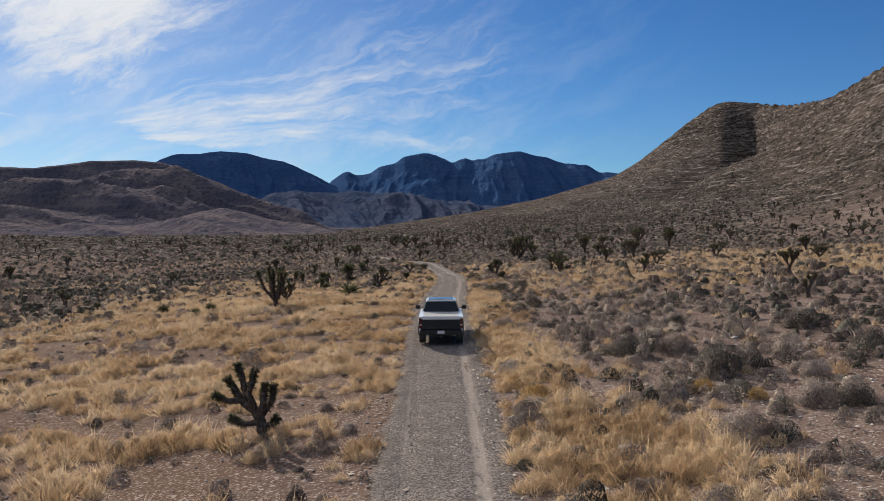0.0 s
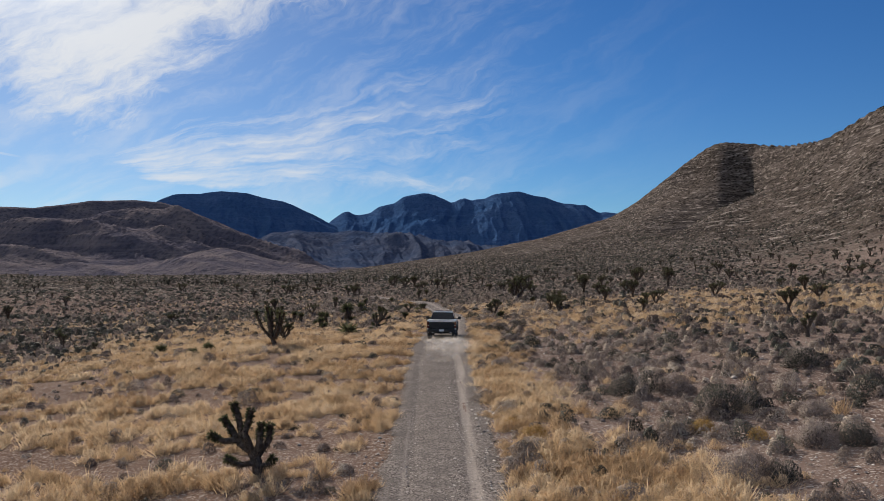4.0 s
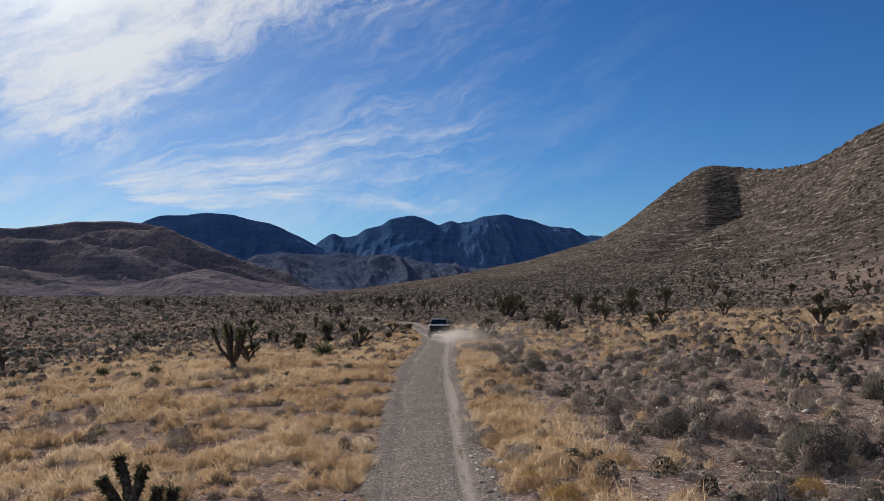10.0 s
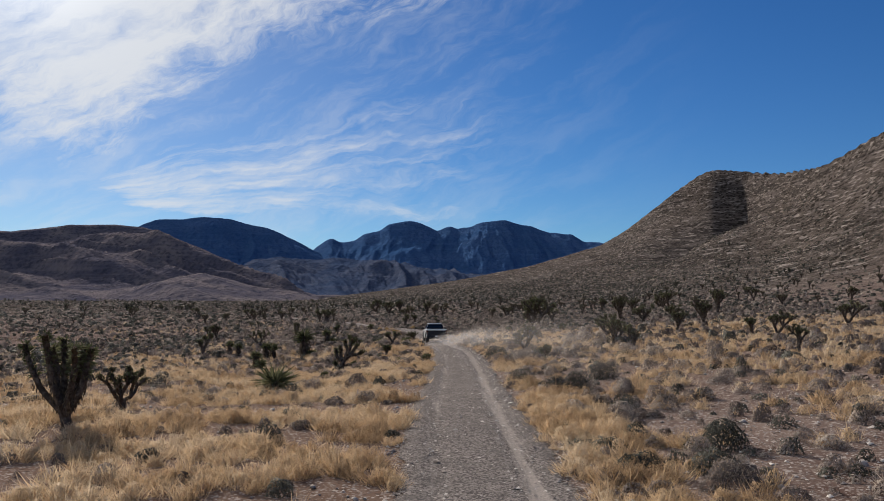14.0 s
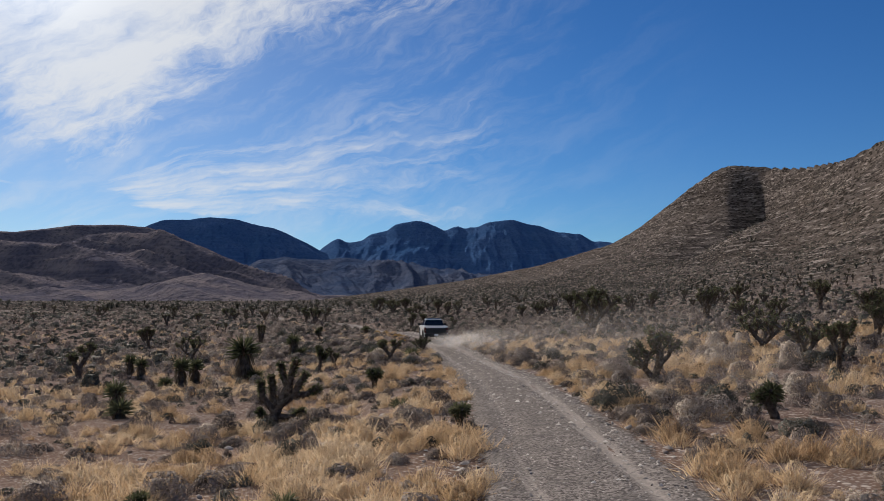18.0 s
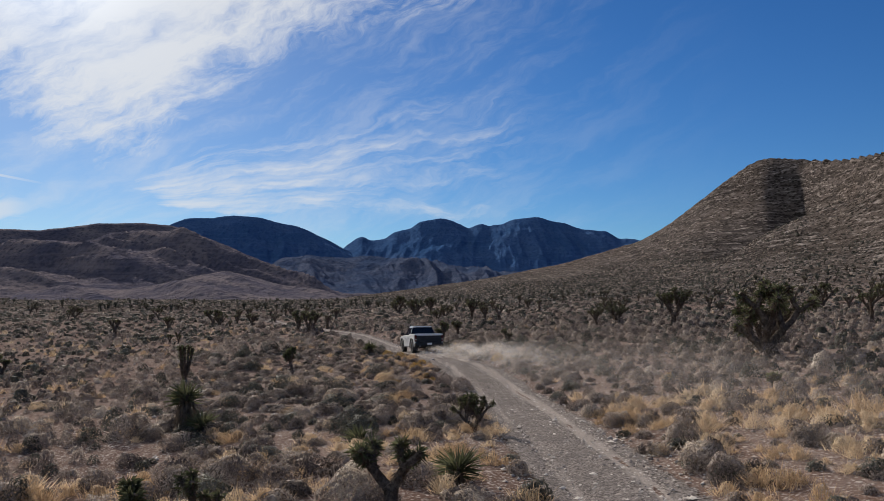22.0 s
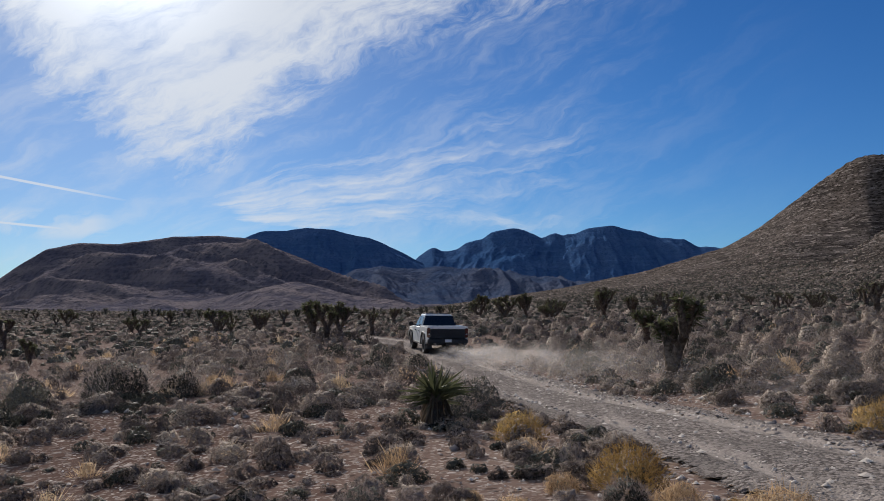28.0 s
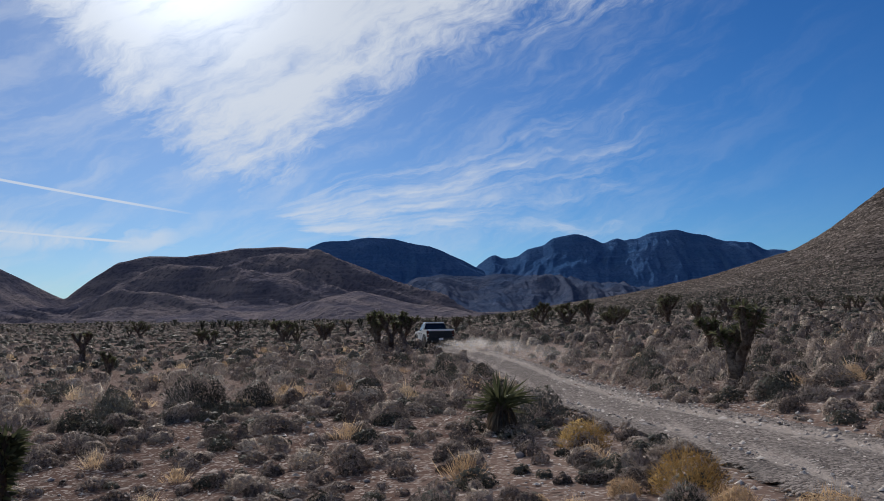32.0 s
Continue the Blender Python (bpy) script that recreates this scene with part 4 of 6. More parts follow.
def sown(rs, n, x0, x1, y0, y1):
    return rs.uniform(x0, x1, n), rs.uniform(y0, y1, n)

# ---- grass, scrub and stones that nobody could count ----
def stuff(name, V, F, mat, label, category, slots=None):
    return tagged(new(name, tri_mesh(name, V, F, mat, slots)), label, category, kind="stuff")


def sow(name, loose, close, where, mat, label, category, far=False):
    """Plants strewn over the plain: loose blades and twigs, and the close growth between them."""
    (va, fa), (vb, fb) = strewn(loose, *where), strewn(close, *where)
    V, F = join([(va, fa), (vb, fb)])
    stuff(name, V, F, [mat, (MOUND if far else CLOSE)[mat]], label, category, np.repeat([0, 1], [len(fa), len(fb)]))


def sow_grass():
    rs = np.random.RandomState(7)
    x, y = sown(rs, 230000, -62, 66, -12, 215)
    d = eye_distance(x, y)
    tatter = smooth(fbm(x / 1.7, y / 1.7, 3, 63), 0.41, 0.58)
    keep = (rs.rand(len(x)) < (0.92 - 0.68 * smooth(y, 122, 142)) * tatter * np.where((y > 146) & (x > road_x(y)), 0.45, 1) * gold_share(x, y) ** 1.2 * np.interp(d, [0, 30, 60, 110], [1.0, 0.95, 0.6, 0.3])) & off_road(x, y, np.where(x > road_x(y), 0.4, 0.15)) & (np.abs(x) < 0.62 * np.clip(y, 0, None) + 14)
    xp = np.concatenate([rs.normal(3.9, 0.75, 520), rs.normal(4.9, 1.5, 420), rs.normal(4.4, 0.7, 260)])
    yp = np.concatenate([rs.normal(37, 5.5, 520), rs.normal(20.5, 2.8, 420), rs.normal(56, 5.0, 260)])
    near = off_road(xp, yp, 0.15)
    x, y = np.concatenate([x[keep], xp[near]]), np.concatenate([y[keep], yp[near]])
    d = eye_distance(x, y)
    size = np.clip(rs.lognormal(0.02, 0.33, len(x)), 0.4, 1.7) * np.interp(d, [0, 60, 120], [1.0, 1.05, 1.5])
    turn = rs.uniform(0, 6.28, len(x))
    z = ground_z(x, y)
    d = sight_distance(x, y)
    for lo, hi, blades_n, thick, core in ((0, 10, 320, 0.005, (3, 7, 1)), (10, 17, 104, 0.01, (2, 6, 1)), (17, 29, 54, 0.015, (2, 5, 1)), (29, 46, 26, 0.024, (2, 4, 1)), (46, 400, 8, 0.042, (2, 4, 1))):
        m = (d >= lo) & (d < hi)
        tpl = [tuft_arrays(100 + k + blades_n, blades_n, 0.33 + 0.04 * (k % 3), 0.3 + 0.05 * (k % 4), thick, core) for k in range(6)]
        where = (x[m], y[m], z[m], size[m], turn[m], rs.randint(0, 6, m.sum()))
        sow("dry_grass", [t[0] for t in tpl], [t[1] for t in tpl], where, M_STRAW, "golden dry bunchgrass tufts on the desert floor", "grass")


def sow_scrub():
    rs = np.random.RandomState(11)
    x, y = sown(rs, 60000, -75, 80, -12, 235)
    xe, ye = sown(rs, 5500, -34, 26, 124, 205)
    xn, yn = sown(rs, 900, -15, 3, 137, 166)
    x, y = np.concatenate([x, xe, xn]), np.concatenate([y, ye, yn])
    small = np.concatenate([np.full(60000, 0.95), np.full(5500, 0.9), np.full(900, 0.8)])
    d = eye_distance(x, y)
    share = np.maximum((1 - gold_share(x, y) * 0.78) ** 1.6, 0.34)
    bare = fbm(x / 4.0, y / 4.0, 2, 77)
    keep = (rs.rand(len(x)) < share * np.interp(d, [0, 22, 45, 75, 90], [0.62, 0.6, 0.46, 0.36, 0.1]) * np.where(bare > 0.36, 1, 0.5) * np.where((x > 2) & (y < 112), 3.3, np.where((x < -22) & (y < 150), 2.6, np.where(y > 138, np.where(x > road_x(y), 1.9, 1.25), np.where(y > 70, 3.0, 1.35))))) | (np.arange(len(x)) >= 65500)
    keep &= off_road(x, y, 0.3) & (np.abs(x) < 0.6 * np.clip(y, 0, None) + 12)
    keep &= (np.hypot(x + 3.5, y - 143.5) > 0.6) & (y > 4)
    x, y, d, small = x[keep], y[keep], d[keep], small[keep]
    size = small * np.clip(rs.lognormal(-0.5, 0.48, len(x)), 0.24, 1.8) * np.interp(d, [0, 14, 60], [0.82, 0.85, 1.1])
    size = size * np.where((x > 2) & (y < 112), 1.18, np.where((x < -20) & (y < 150), 1.1, np.where((y > 106) & (y < 138) & (x < road_x(y)), 1.16, 1.0)))
    sight = sight_distance(x, y)
    size = np.where((y > 138) & (sight < 15), np.clip(size * 0.8, 0.24, 0.62), np.where((y > 146) & (x > road_x(y)), np.clip(size * 1.15, 0.4, 1.3), size))
    order = np.argsort(sight)
    fine = np.where(y > 146, sight * 0.75, sight)
    hero = order[:285]
    rest = np.setdiff1d(order, hero)
    turn = rs.uniform(0, 6.28, len(x))
    z = ground_z(x, y)
    for lo, hi, nt, nl, lf, st, sl, core in ((0, 9, 240, 220, 0.05, 0.006, 0.16, (4, 8, 2)), (9, 16, 86, 64, 0.055, 0.009, 0.2, (3, 7, 2)), (16, 30, 34, 22, 0.065, 0.016, 0.28, (2, 7, 1)), (30, 95, 6, 6, 0.09, 0.03, 0.4, (2, 5, 1))):
        m = rest[(fine[rest] >= lo) & (fine[rest] < hi)]
        tpl = []
        for k in range(8):
            w, h = 0.42 + 0.06 * (k % 3), 0.4 + 0.06 * (k % 4)
            tpl.append(shrub_arrays(200 + k, nt, nl, w, h, lf, st, sl, core))
        pick, tall = rs.randint(0, 8, len(x)), rs.uniform(0.55, 1.0, len(x))
        green = rs.rand(len(m)) < np.where(x[m] < -24, 0.5, 0.22)
        for mm, mat, label in ((m[green], M_OLIVE, "dark olive desert scrub dotting the plain"), (m[~green], M_SCRUB, "low grey-brown desert scrub covering the plain")):
            sow("desert_scrub", [join(t[:2]) for t in tpl], [t[2] for t in tpl], [a[mm] for a in (x, y, z, size, turn, pick, tall)], mat, label, "scrub", lo >= 30)
    # further out, up to the foot of the hills and over their slopes
    x2, y2 = sown(rs, 52000, -520, 520, 60, 900)
    d2 = eye_distance(x2, y2)
    k2 = (d2 > 75) & (np.hypot(x2, y2) < 0.8 * np.interp(np.degrees(np.arctan2(x2, y2)), RIDGE_AZ, RIDGE_D)) & (np.abs(x2) < 0.62 * y2 + 20) & (rs.rand(len(x2)) < np.interp(d2, [75, 160, 400, 900], [1.0, 0.9, 0.5, 0.25]))
    x2, y2, d2 = x2[k2], y2[k2], d2[k2]
    x3, y3 = sown(rs, 9000, -150, 110, 110, 340)
    d3 = eye_distance(x3, y3)
    k3 = (d3 > 72) & (d3 < 210)
    x2, y2, d2 = np.concatenate([x2, x3[k3]]), np.concatenate([y2, y3[k3]]), np.concatenate([d2, d3[k3]])
    x4, y4 = sown(rs, 17000, 60, 700, 400, 1250)
    on = np.hypot(x4, y4) < 0.82 * np.interp(np.degrees(np.arctan2(x4, y4)), RIDGE_AZ, RIDGE_D)
    x4, y4 = x4[on], y4[on]
    x2, y2, d2 = np.concatenate([x2, x4]), np.concatenate([y2, y4]), np.concatenate([d2, eye_distance(x4, y4)])
    r8, a8 = 380 + 1500 * rs.rand(11000) ** 1.5, np.radians(rs.uniform(-9, 17, 11000))
    x8, y8 = r8 * np.sin(a8), r8 * np.cos(a8)
    on = r8 < 0.9 * np.interp(np.degrees(a8), RIDGE_AZ, RIDGE_D)
    x2, y2, d2 = np.concatenate([x2, x8[on]]), np.concatenate([y2, y8[on]]), np.concatenate([d2, eye_distance(x8[on], y8[on])])
    x7, y7 = sown(rs, 8000, -110, 110, -25, 190)
    k7 = (np.abs(x7) > 0.58 * np.clip(y7, 0, None) + 12) & off_road(x7, y7, 0.5)
    x2, y2, d2 = np.concatenate([x2, x7[k7]]), np.concatenate([y2, y7[k7]]), np.concatenate([d2, np.full(k7.sum(), 75.0)])
    tpl = [shrub_arrays(230 + k, 1, 1, 0.55, 0.33, 0.16, 0.05, 0.4, (2, 5, 1)) for k in range(5)]
    size2 = rs.lognormal(-0.05, 0.3, len(x2)) * np.interp(d2, [70, 200, 500, 1000], [1.0, 1.2, 1.7, 2.2])
    turn2, pick2 = rs.uniform(0, 6.28, len(x2)), rs.randint(0, 5, len(x2))
    dark = rs.rand(len(x2)) < 0.5
    for m, mat, label in ((dark, M_OLIVE, "distant dark olive scrub dotting plain and slopes"), (~dark, M_SCRUB, "distant grey-brown scrub dotting plain and slopes")):
        sow("far_scrub", [join(t[:2]) for t in tpl], [t[2] for t in tpl], [a[m] for a in (x2, y2, ground_z(x2, y2), size2, turn2, pick2)], mat, label, "scrub", True)
    return [(x[i], y[i], size[i], turn[i]) for i in hero]


def sow_stones():
    rs = np.random.RandomState(19)
    y = rs.uniform(8, 205, 3600)
    side = rs.choice([-1, 1], len(y))
    off = np.abs(rs.normal(0, 1.0, len(y)))
    onroad = rs.rand(len(y)) < 0.4
    x = road_x(y) + np.where(onroad, rs.uniform(-1, 1, len(y)) * road_half(y), side * (road_half(y) + off * 0.8 - 0.1))
    size = np.where(onroad, rs.uniform(0.012, 0.035, len(y)), rs.lognormal(-3.3, 0.45, len(y)))
    x2, y2 = sown(rs, 6000, -32, 34, 8, 205)
    k = (sight_distance(x2, y2) < 40) & off_road(x2, y2, 0.2)
    x, y, size = np.concatenate([x, x2[k]]), np.concatenate([y, y2[k]]), np.concatenate([size, rs.lognormal(-3.2, 0.5, k.sum())])
    onroad = np.concatenate([onroad, np.zeros(k.sum(), bool)])
    x3, y3 = sown(rs, 20000, -13, 8, 120, 166)
    k3 = off_road(x3, y3, 0.0) & (eye_distance(x3, y3) < 24)
    x, y, size = np.concatenate([x, x3[k3]]), np.concatenate([y, y3[k3]]), np.concatenate([size, rs.lognormal(-3.9, 0.45, k3.sum())])
    onroad = np.concatenate([onroad, np.zeros(k3.sum(), bool)])
    tpl = [stone_arrays(300 + j) for j in range(6)]
    x6, y6 = sown(rs, 18000, 1, 20, 13, 62)
    k6 = off_road(x6, y6, 0.0) & (rs.rand(18000) < np.interp(x6, [1, 6, 20], [1.0, 0.8, 0.25]))
    m6 = int(k6.sum())
    x, y, size, onroad = np.concatenate([x, x6[k6]]), np.concatenate([y, y6[k6]]), np.concatenate([size, rs.lognormal(-3.5, 0.4, m6)]), np.concatenate([onroad, np.zeros(m6, bool)])
    y5 = rs.uniform(88, 176, 8000)
    x, y = np.concatenate([x, road_x(y5) + rs.normal(0, 0.75, 8000) * road_half(y5)]), np.concatenate([y, y5])
    size, onroad = np.concatenate([size, rs.lognormal(-3.6, 0.45, 8000)]), np.concatenate([onroad, np.abs(x[-8000:] - road_x(y5)) < road_half(y5)])
    y9 = rs.uniform(9, 125, 13000)
    a9 = rs.normal(0, 0.72, 13000)
    x, y = np.concatenate([x, road_x(y9) + a9 * road_half(y9)]), np.concatenate([y, y9])
    size, onroad = np.concatenate([size, rs.lognormal(-3.75, 0.42, 13000) * np.where(np.abs(a9) > 0.85, 1.5, 1.0)]), np.concatenate([onroad, np.abs(a9) < 1])
    y8 = rs.uniform(138, 182, 1100)
    side8 = rs.choice([-1, 1], 1100)
    x8 = road_x(y8) + side8 * (road_half(y8) + np.abs(rs.normal(0, 0.6, 1100)) - 0.45)
    x, y, size, onroad = np.concatenate([x8, x]), np.concatenate([y8, y]), np.concatenate([rs.lognormal(-3.65, 0.4, 1100), size]), np.concatenate([np.abs(x8 - road_x(y8)) < road_half(y8), onroad])
    n_big = len(x) - int(k3.sum()) - 21000 - m6
    z = ground_z(x, y) + np.where(onroad, 0.05, 0.0) + size * 0.2
    fine = [pebble_arrays(320 + j) for j in range(6)]
    turn, pick = rs.uniform(0, 6.28, len(x)), rs.randint(0, 6, len(x))
    V, F = join([strewn(tpl, *(a[:n_big] for a in (x, y, z, size, turn, pick))), strewn(fine, *(a[n_big:] for a in (x, y, z, size, turn, pick)))])
    stuff("loose_stones", V, F, M_STONE, "pale loose stones and gravel along the track", "stones")


litter = ground.data.attributes.new("litter", "FLOAT", "POINT")
litter.data.foreach_set("value", (gold_share(GX, GY) * (1 - smooth(np.hypot(GX, GY), 160, 260))).ravel().astype(np.float32))
sow_grass()
HEROES = sow_scrub()
sow_stones()

# ---- Joshua trees, yuccas and the nearest shrubs ----
def linked(name, mesh, parent, label=""):
    ob = new(name, mesh)
    ob.parent = parent
    return tagged(ob, label)


def plant_thing(name, meshes, x, y, turn, scale, label, category, group, sink=0.0):
    """A plant of its own: an empty at its foot that carries its parts."""
    root = new(name)
    root.empty_display_size = 0.2
    for part_name, me in meshes:
        child = linked(part_name, me, root)
        if part_name == "skirt":
            tagged(child, "shaggy dead leaves hanging from the limbs", kind="stuff")
        if part_name == "branchwork":
            tagged(child, "fine dry twigs", kind="stuff")
    root.location = (x, y, float(ground_z(x, y)) - sink)
    root.rotation_euler = (0, 0, turn)
    root.scale = (scale, scale, scale)
    return tagged(root, label, category, group)


def meshes_of(name, arrays, mats, names):
    return [(pn, tri_mesh(name + "_" + pn, v, f, m)) for pn, (v, f), m in zip(names, arrays, mats)]


TREE_PARTS, TREE_MATS = ("trunk", "crown", "skirt"), (M_BARK, M_SPIKE, M_DEAD)
JOSHUA = [meshes_of("joshua", joshua_arrays(s, 2.0, fk, bn, 7, lf, ln, 22, sp, bo, 0.68 if bn == 72 else 0.85), TREE_MATS, TREE_PARTS)
          for s, fk, bn, lf, ln, sp, bo in ((3, 3, 54, 0.18, 0.05, 0.7, 0.25), (8, 3, 50, 0.18, -0.1, 0.95, 0.2), (15, 3, 90, 0.18, 0.12, 0.7, 0.16), (21, 3, 48, 0.175, 0.0, 0.6, 0.28), (28, 2, 90, 0.21, -0.15, 0.85, 0.22), (33, 2, 100, 0.19, 0.2, 0.5, 0.2), (46, 3, 84, 0.165, 0.0, 0.75, 0.1), (11, 3, 72, 0.15, 0.0, 0.62, 0.12))]
LONE_ARMS = ((0.15, (0.02, 0, -0.1), (-0.04, 0, 0.4), (-0.2, 0.03, 0.75)), (0.1, (-0.2, 0.03, 0.7), (-0.62, 0.1, 1.0), (-1.0, 0.12, 1.62)), (0.085, (-0.6, 0.1, 1.0), (-0.95, -0.1, 1.02), (-1.3, -0.15, 1.22)), (0.09, (-0.5, 0.08, 0.92), (-0.55, 0.2, 1.4), (-0.74, 0.22, 2.0)), (0.095, (-0.2, 0.03, 0.7), (-0.36, -0.15, 1.22), (-0.18, -0.1, 1.86)), (0.1, (-0.14, 0.0, 0.58), (0.06, -0.2, 0.95), (0.1, -0.15, 1.5)), (0.095, (-0.1, 0.05, 0.5), (0.24, 0.2, 0.95), (0.27, 0.25, 1.4)), (0.08, (-0.05, 0.0, 0.4), (-0.5, -0.15, 0.38), (-0.86, -0.1, 0.56)), (0.07, (0.0, 0.0, 0.28), (0.3, -0.1, 0.36), (0.44, -0.1, 0.56)))
FORK_ARMS = ((0.075, (0.0, 0, -0.1), (-0.02, 0, 0.28), (-0.08, 0, 0.58)), (0.06, (-0.06, 0, 0.5), (-0.18, -0.06, 0.62), (-0.3, -0.08, 0.82)), (0.06, (-0.08, 0, 0.55), (-0.1, 0.1, 0.75), (-0.14, 0.1, 1.0)), (0.06, (-0.08, 0, 0.55), (0.02, -0.03, 0.72), (0.08, -0.02, 1.1)))
FORK = meshes_of("fork_joshua", armed_joshua(143, FORK_ARMS, 120, 0.14), TREE_MATS, TREE_PARTS)
def vase_arms(seed, n, spread, tall, r=0.075):
    """Upright arms that fan out of a short bole."""
    rs = np.random.RandomState(seed)
    arms = [(r * 1.6, (0, 0, -0.1), (0.01, 0, 0.2), (0, 0.01, 0.45))]
    for j in range(n):
        th = 6.28 * j / n + rs.uniform(-0.3, 0.3)
        out, h = spread * (0.35 + 0.65 * (j % 3) / 2) * rs.uniform(0.85, 1.1), tall * rs.uniform(0.8, 1.0)
        c, q = math.cos(th), math.sin(th)
        arms.append((r * rs.uniform(0.85, 1.1), (0.02 * c, 0.02 * q, 0.3), (0.62 * out * c, 0.62 * out * q, 0.45 * h + 0.1), (out * c, out * q, h)))
    return arms


VASE = meshes_of("vase_joshua", armed_joshua(146, vase_arms(3, 11, 0.85, 1.95), 60, 0.16), TREE_MATS, TREE_PARTS)
SLIM = meshes_of("slim_joshua", armed_joshua(147, vase_arms(6, 6, 0.62, 1.9, 0.07), 60, 0.16), TREE_MATS, TREE_PARTS)
LONE = meshes_of("lone_joshua", armed_joshua(140, LONE_ARMS, 110, 0.15), TREE_MATS, TREE_PARTS)
STUB = [meshes_of("stub", joshua_arrays(s, 1.0, 1, 110, 7, 0.18, ln, 20, 0.45), TREE_MATS, TREE_PARTS) for s, ln in ((50, 0.1), (57, -0.2), (63, 0.25))]
YUCCA = [meshes_of("yucca", yucca_arrays(s, 1.0, tr, n, lf), TREE_MATS, TREE_PARTS) for s, tr, n, lf in ((70, 0.5, 150, 0.55), (74, 0.75, 130, 0.42), (79, 0.34, 150, 0.66))]
AGAVE = [meshes_of("agave", yucca_arrays(84, 0.6, 0.08, 110, 0.55), TREE_MATS, TREE_PARTS)]

TREES_FIELD = [(21.9, 47.9, 1.5, 5), (-9.8, 63.8, 1.6, 2), (29.1, 67.1, 2.1, 3), (-26.6, 72.1, 0.9, 4), (20.7, 78.6, 1.5, 0), (-32.7, 80.7, 1.9, 5), (39.9, 84.7, 1.6, 1), (14.7, 88.9, 1.7, 5), (14.4, 93.2, 2.0, 7), (25.7, 92.4, 2.0, 0), (8.4, 94.2, 1.9, 6), (26.3, 98.3, 1.4, 4), (16.2, 99.8, 1.8, 1), (35.1, 100.8, 2.3, 0)]
TREES_SLOPE = [(47.7, 104.8, 2.2, 3), (17.1, 106.0, 2.1, 1), (23.3, 106.8, 2.2, 0), (-18.2, 112.8, 2.2, 5), (-4.2, 113.2, 1.2, 5), (-1.2, 113.9, 1.35, 4), (29.9, 118.8, 2.8, 3), (-15.3, 126.0, 1.8, 2), (-33.7, 120.6, 1.6, 1), (0.8, 123.4, 1.1, 2), (56.9, 133.9, 1.8, 0), (-63.7, 136.0, 2.6, 3), (30.0, 140.8, 2.3, 1)]
TREES_BEND = [(16.3, 141.7, 4.1, 6), (-23.6, 143.9, 2.1, 3), (17.2, 144.2, 3.0, 0), (28.2, 145.8, 3.5, 3), (36.2, 148.3, 2.1, 1), (19.9, 149.4, 2.2, 4), (-25.9, 150.0, 1.6, 5), (83.1, 159.0, 2.1, 0), (4.9, 159.1, 1.2, 5), (0.1, 163.7, 2.15, 5), (47.9, 163.5, 3.9, 3), (83.9, 166.0, 1.9, 1), (36.9, 171.6, 3.0, 0), (21.0, 175.7, 3.7, 3), (1.9, 177.7, 1.6, 4), (-24.4, 180.2, 1.2, 5), (15.2, 180.9, 1.9, 0)]
TREES_FAR = [(-26.0, 182.9, 0.9, 4), (17.9, 185.4, 2.2, 1), (49.0, 191.7, 3.9, 0), (84.9, 193.7, 2.9, 3), (-14.4, 195.4, 2.5, 5), (-15.8, 198.2, 2.6, 5), (-14.4, 200.1, 2.6, 3), (39.2, 203.0, 2.8, 3), (-37.9, 221.0, 2.0, 0), (0.3, 221.3, 1.8, 1), (5.0, 221.5, 3.0, 3), (-38.9, 224.8, 1.8, 5), (59.2, 230.2, 4.0, 6), (81.9, 232.3, 3.7, 0), (1.5, 236.5, 2.4, 1), (-36.2, 238.7, 2.8, 4), (-35.8, 242.8, 2.3, 2), (-3.8, 260.6, 3.3, 6), (-0.8, 264.5, 3.5, 3), (-58.4, 281.3, 2.8, 0), (-77.0, 283.6, 3.0, 1), (-8.0, 287.9, 4.0, 6)]
TREE_LABELS = ("branching Joshua tree with dark green spiky heads", "wide low-forking Joshua tree among dry grass", "thick-armed Joshua tree with shaggy upright limbs", "bushy Joshua tree with many spiky heads", "stout Joshua tree with few heavy arms", "young Joshua tree with close upright arms", "broad old Joshua tree with a dense crown", "vase-shaped Joshua tree with many upright arms")
rs_tree = np.random.RandomState(5)
for x, y, h, k in TREES_FIELD + TREES_SLOPE + TREES_BEND + TREES_FAR:
    plant_thing("joshua_tree", JOSHUA[k], x, y, rs_tree.uniform(0, 6.28), h / 2.0, TREE_LABELS[k], "tree", "Joshua trees on the plain")
plant_thing("joshua_tree", FORK, -8.89, 150.6, 0.0, 1.36, "small forked Joshua tree with three leafy arms", "tree", "Joshua trees on the plain")
plant_thing("joshua_tree", VASE, -9.7, 58.6, 0.4, 1.38, "vase-shaped Joshua tree with many upright arms", "tree", "Joshua trees on the plain")
plant_thing("joshua_tree", SLIM, -13.8, 145.3, 0.0, 1.1, "slender Joshua tree with close upright arms", "tree", "Joshua trees on the plain")
plant_thing("joshua_tree", LONE, -4.35, 92.2, 3.0, 1.12, "tall crooked Joshua tree with heavy leafy arms", "tree", "Joshua trees on the plain")
plant_thing("joshua_tree", FORK, -4.9, 111.6, 2.6, 1.3, "forked Joshua tree with a pale bare trunk", "tree", "Joshua trees on the plain")
plant_thing("joshua_tree", LONE, -4.45, 24.5, 0.0, 1.02, "lone Joshua tree with crooked leafy arms in dry grass", "tree", "Joshua trees on the plain")
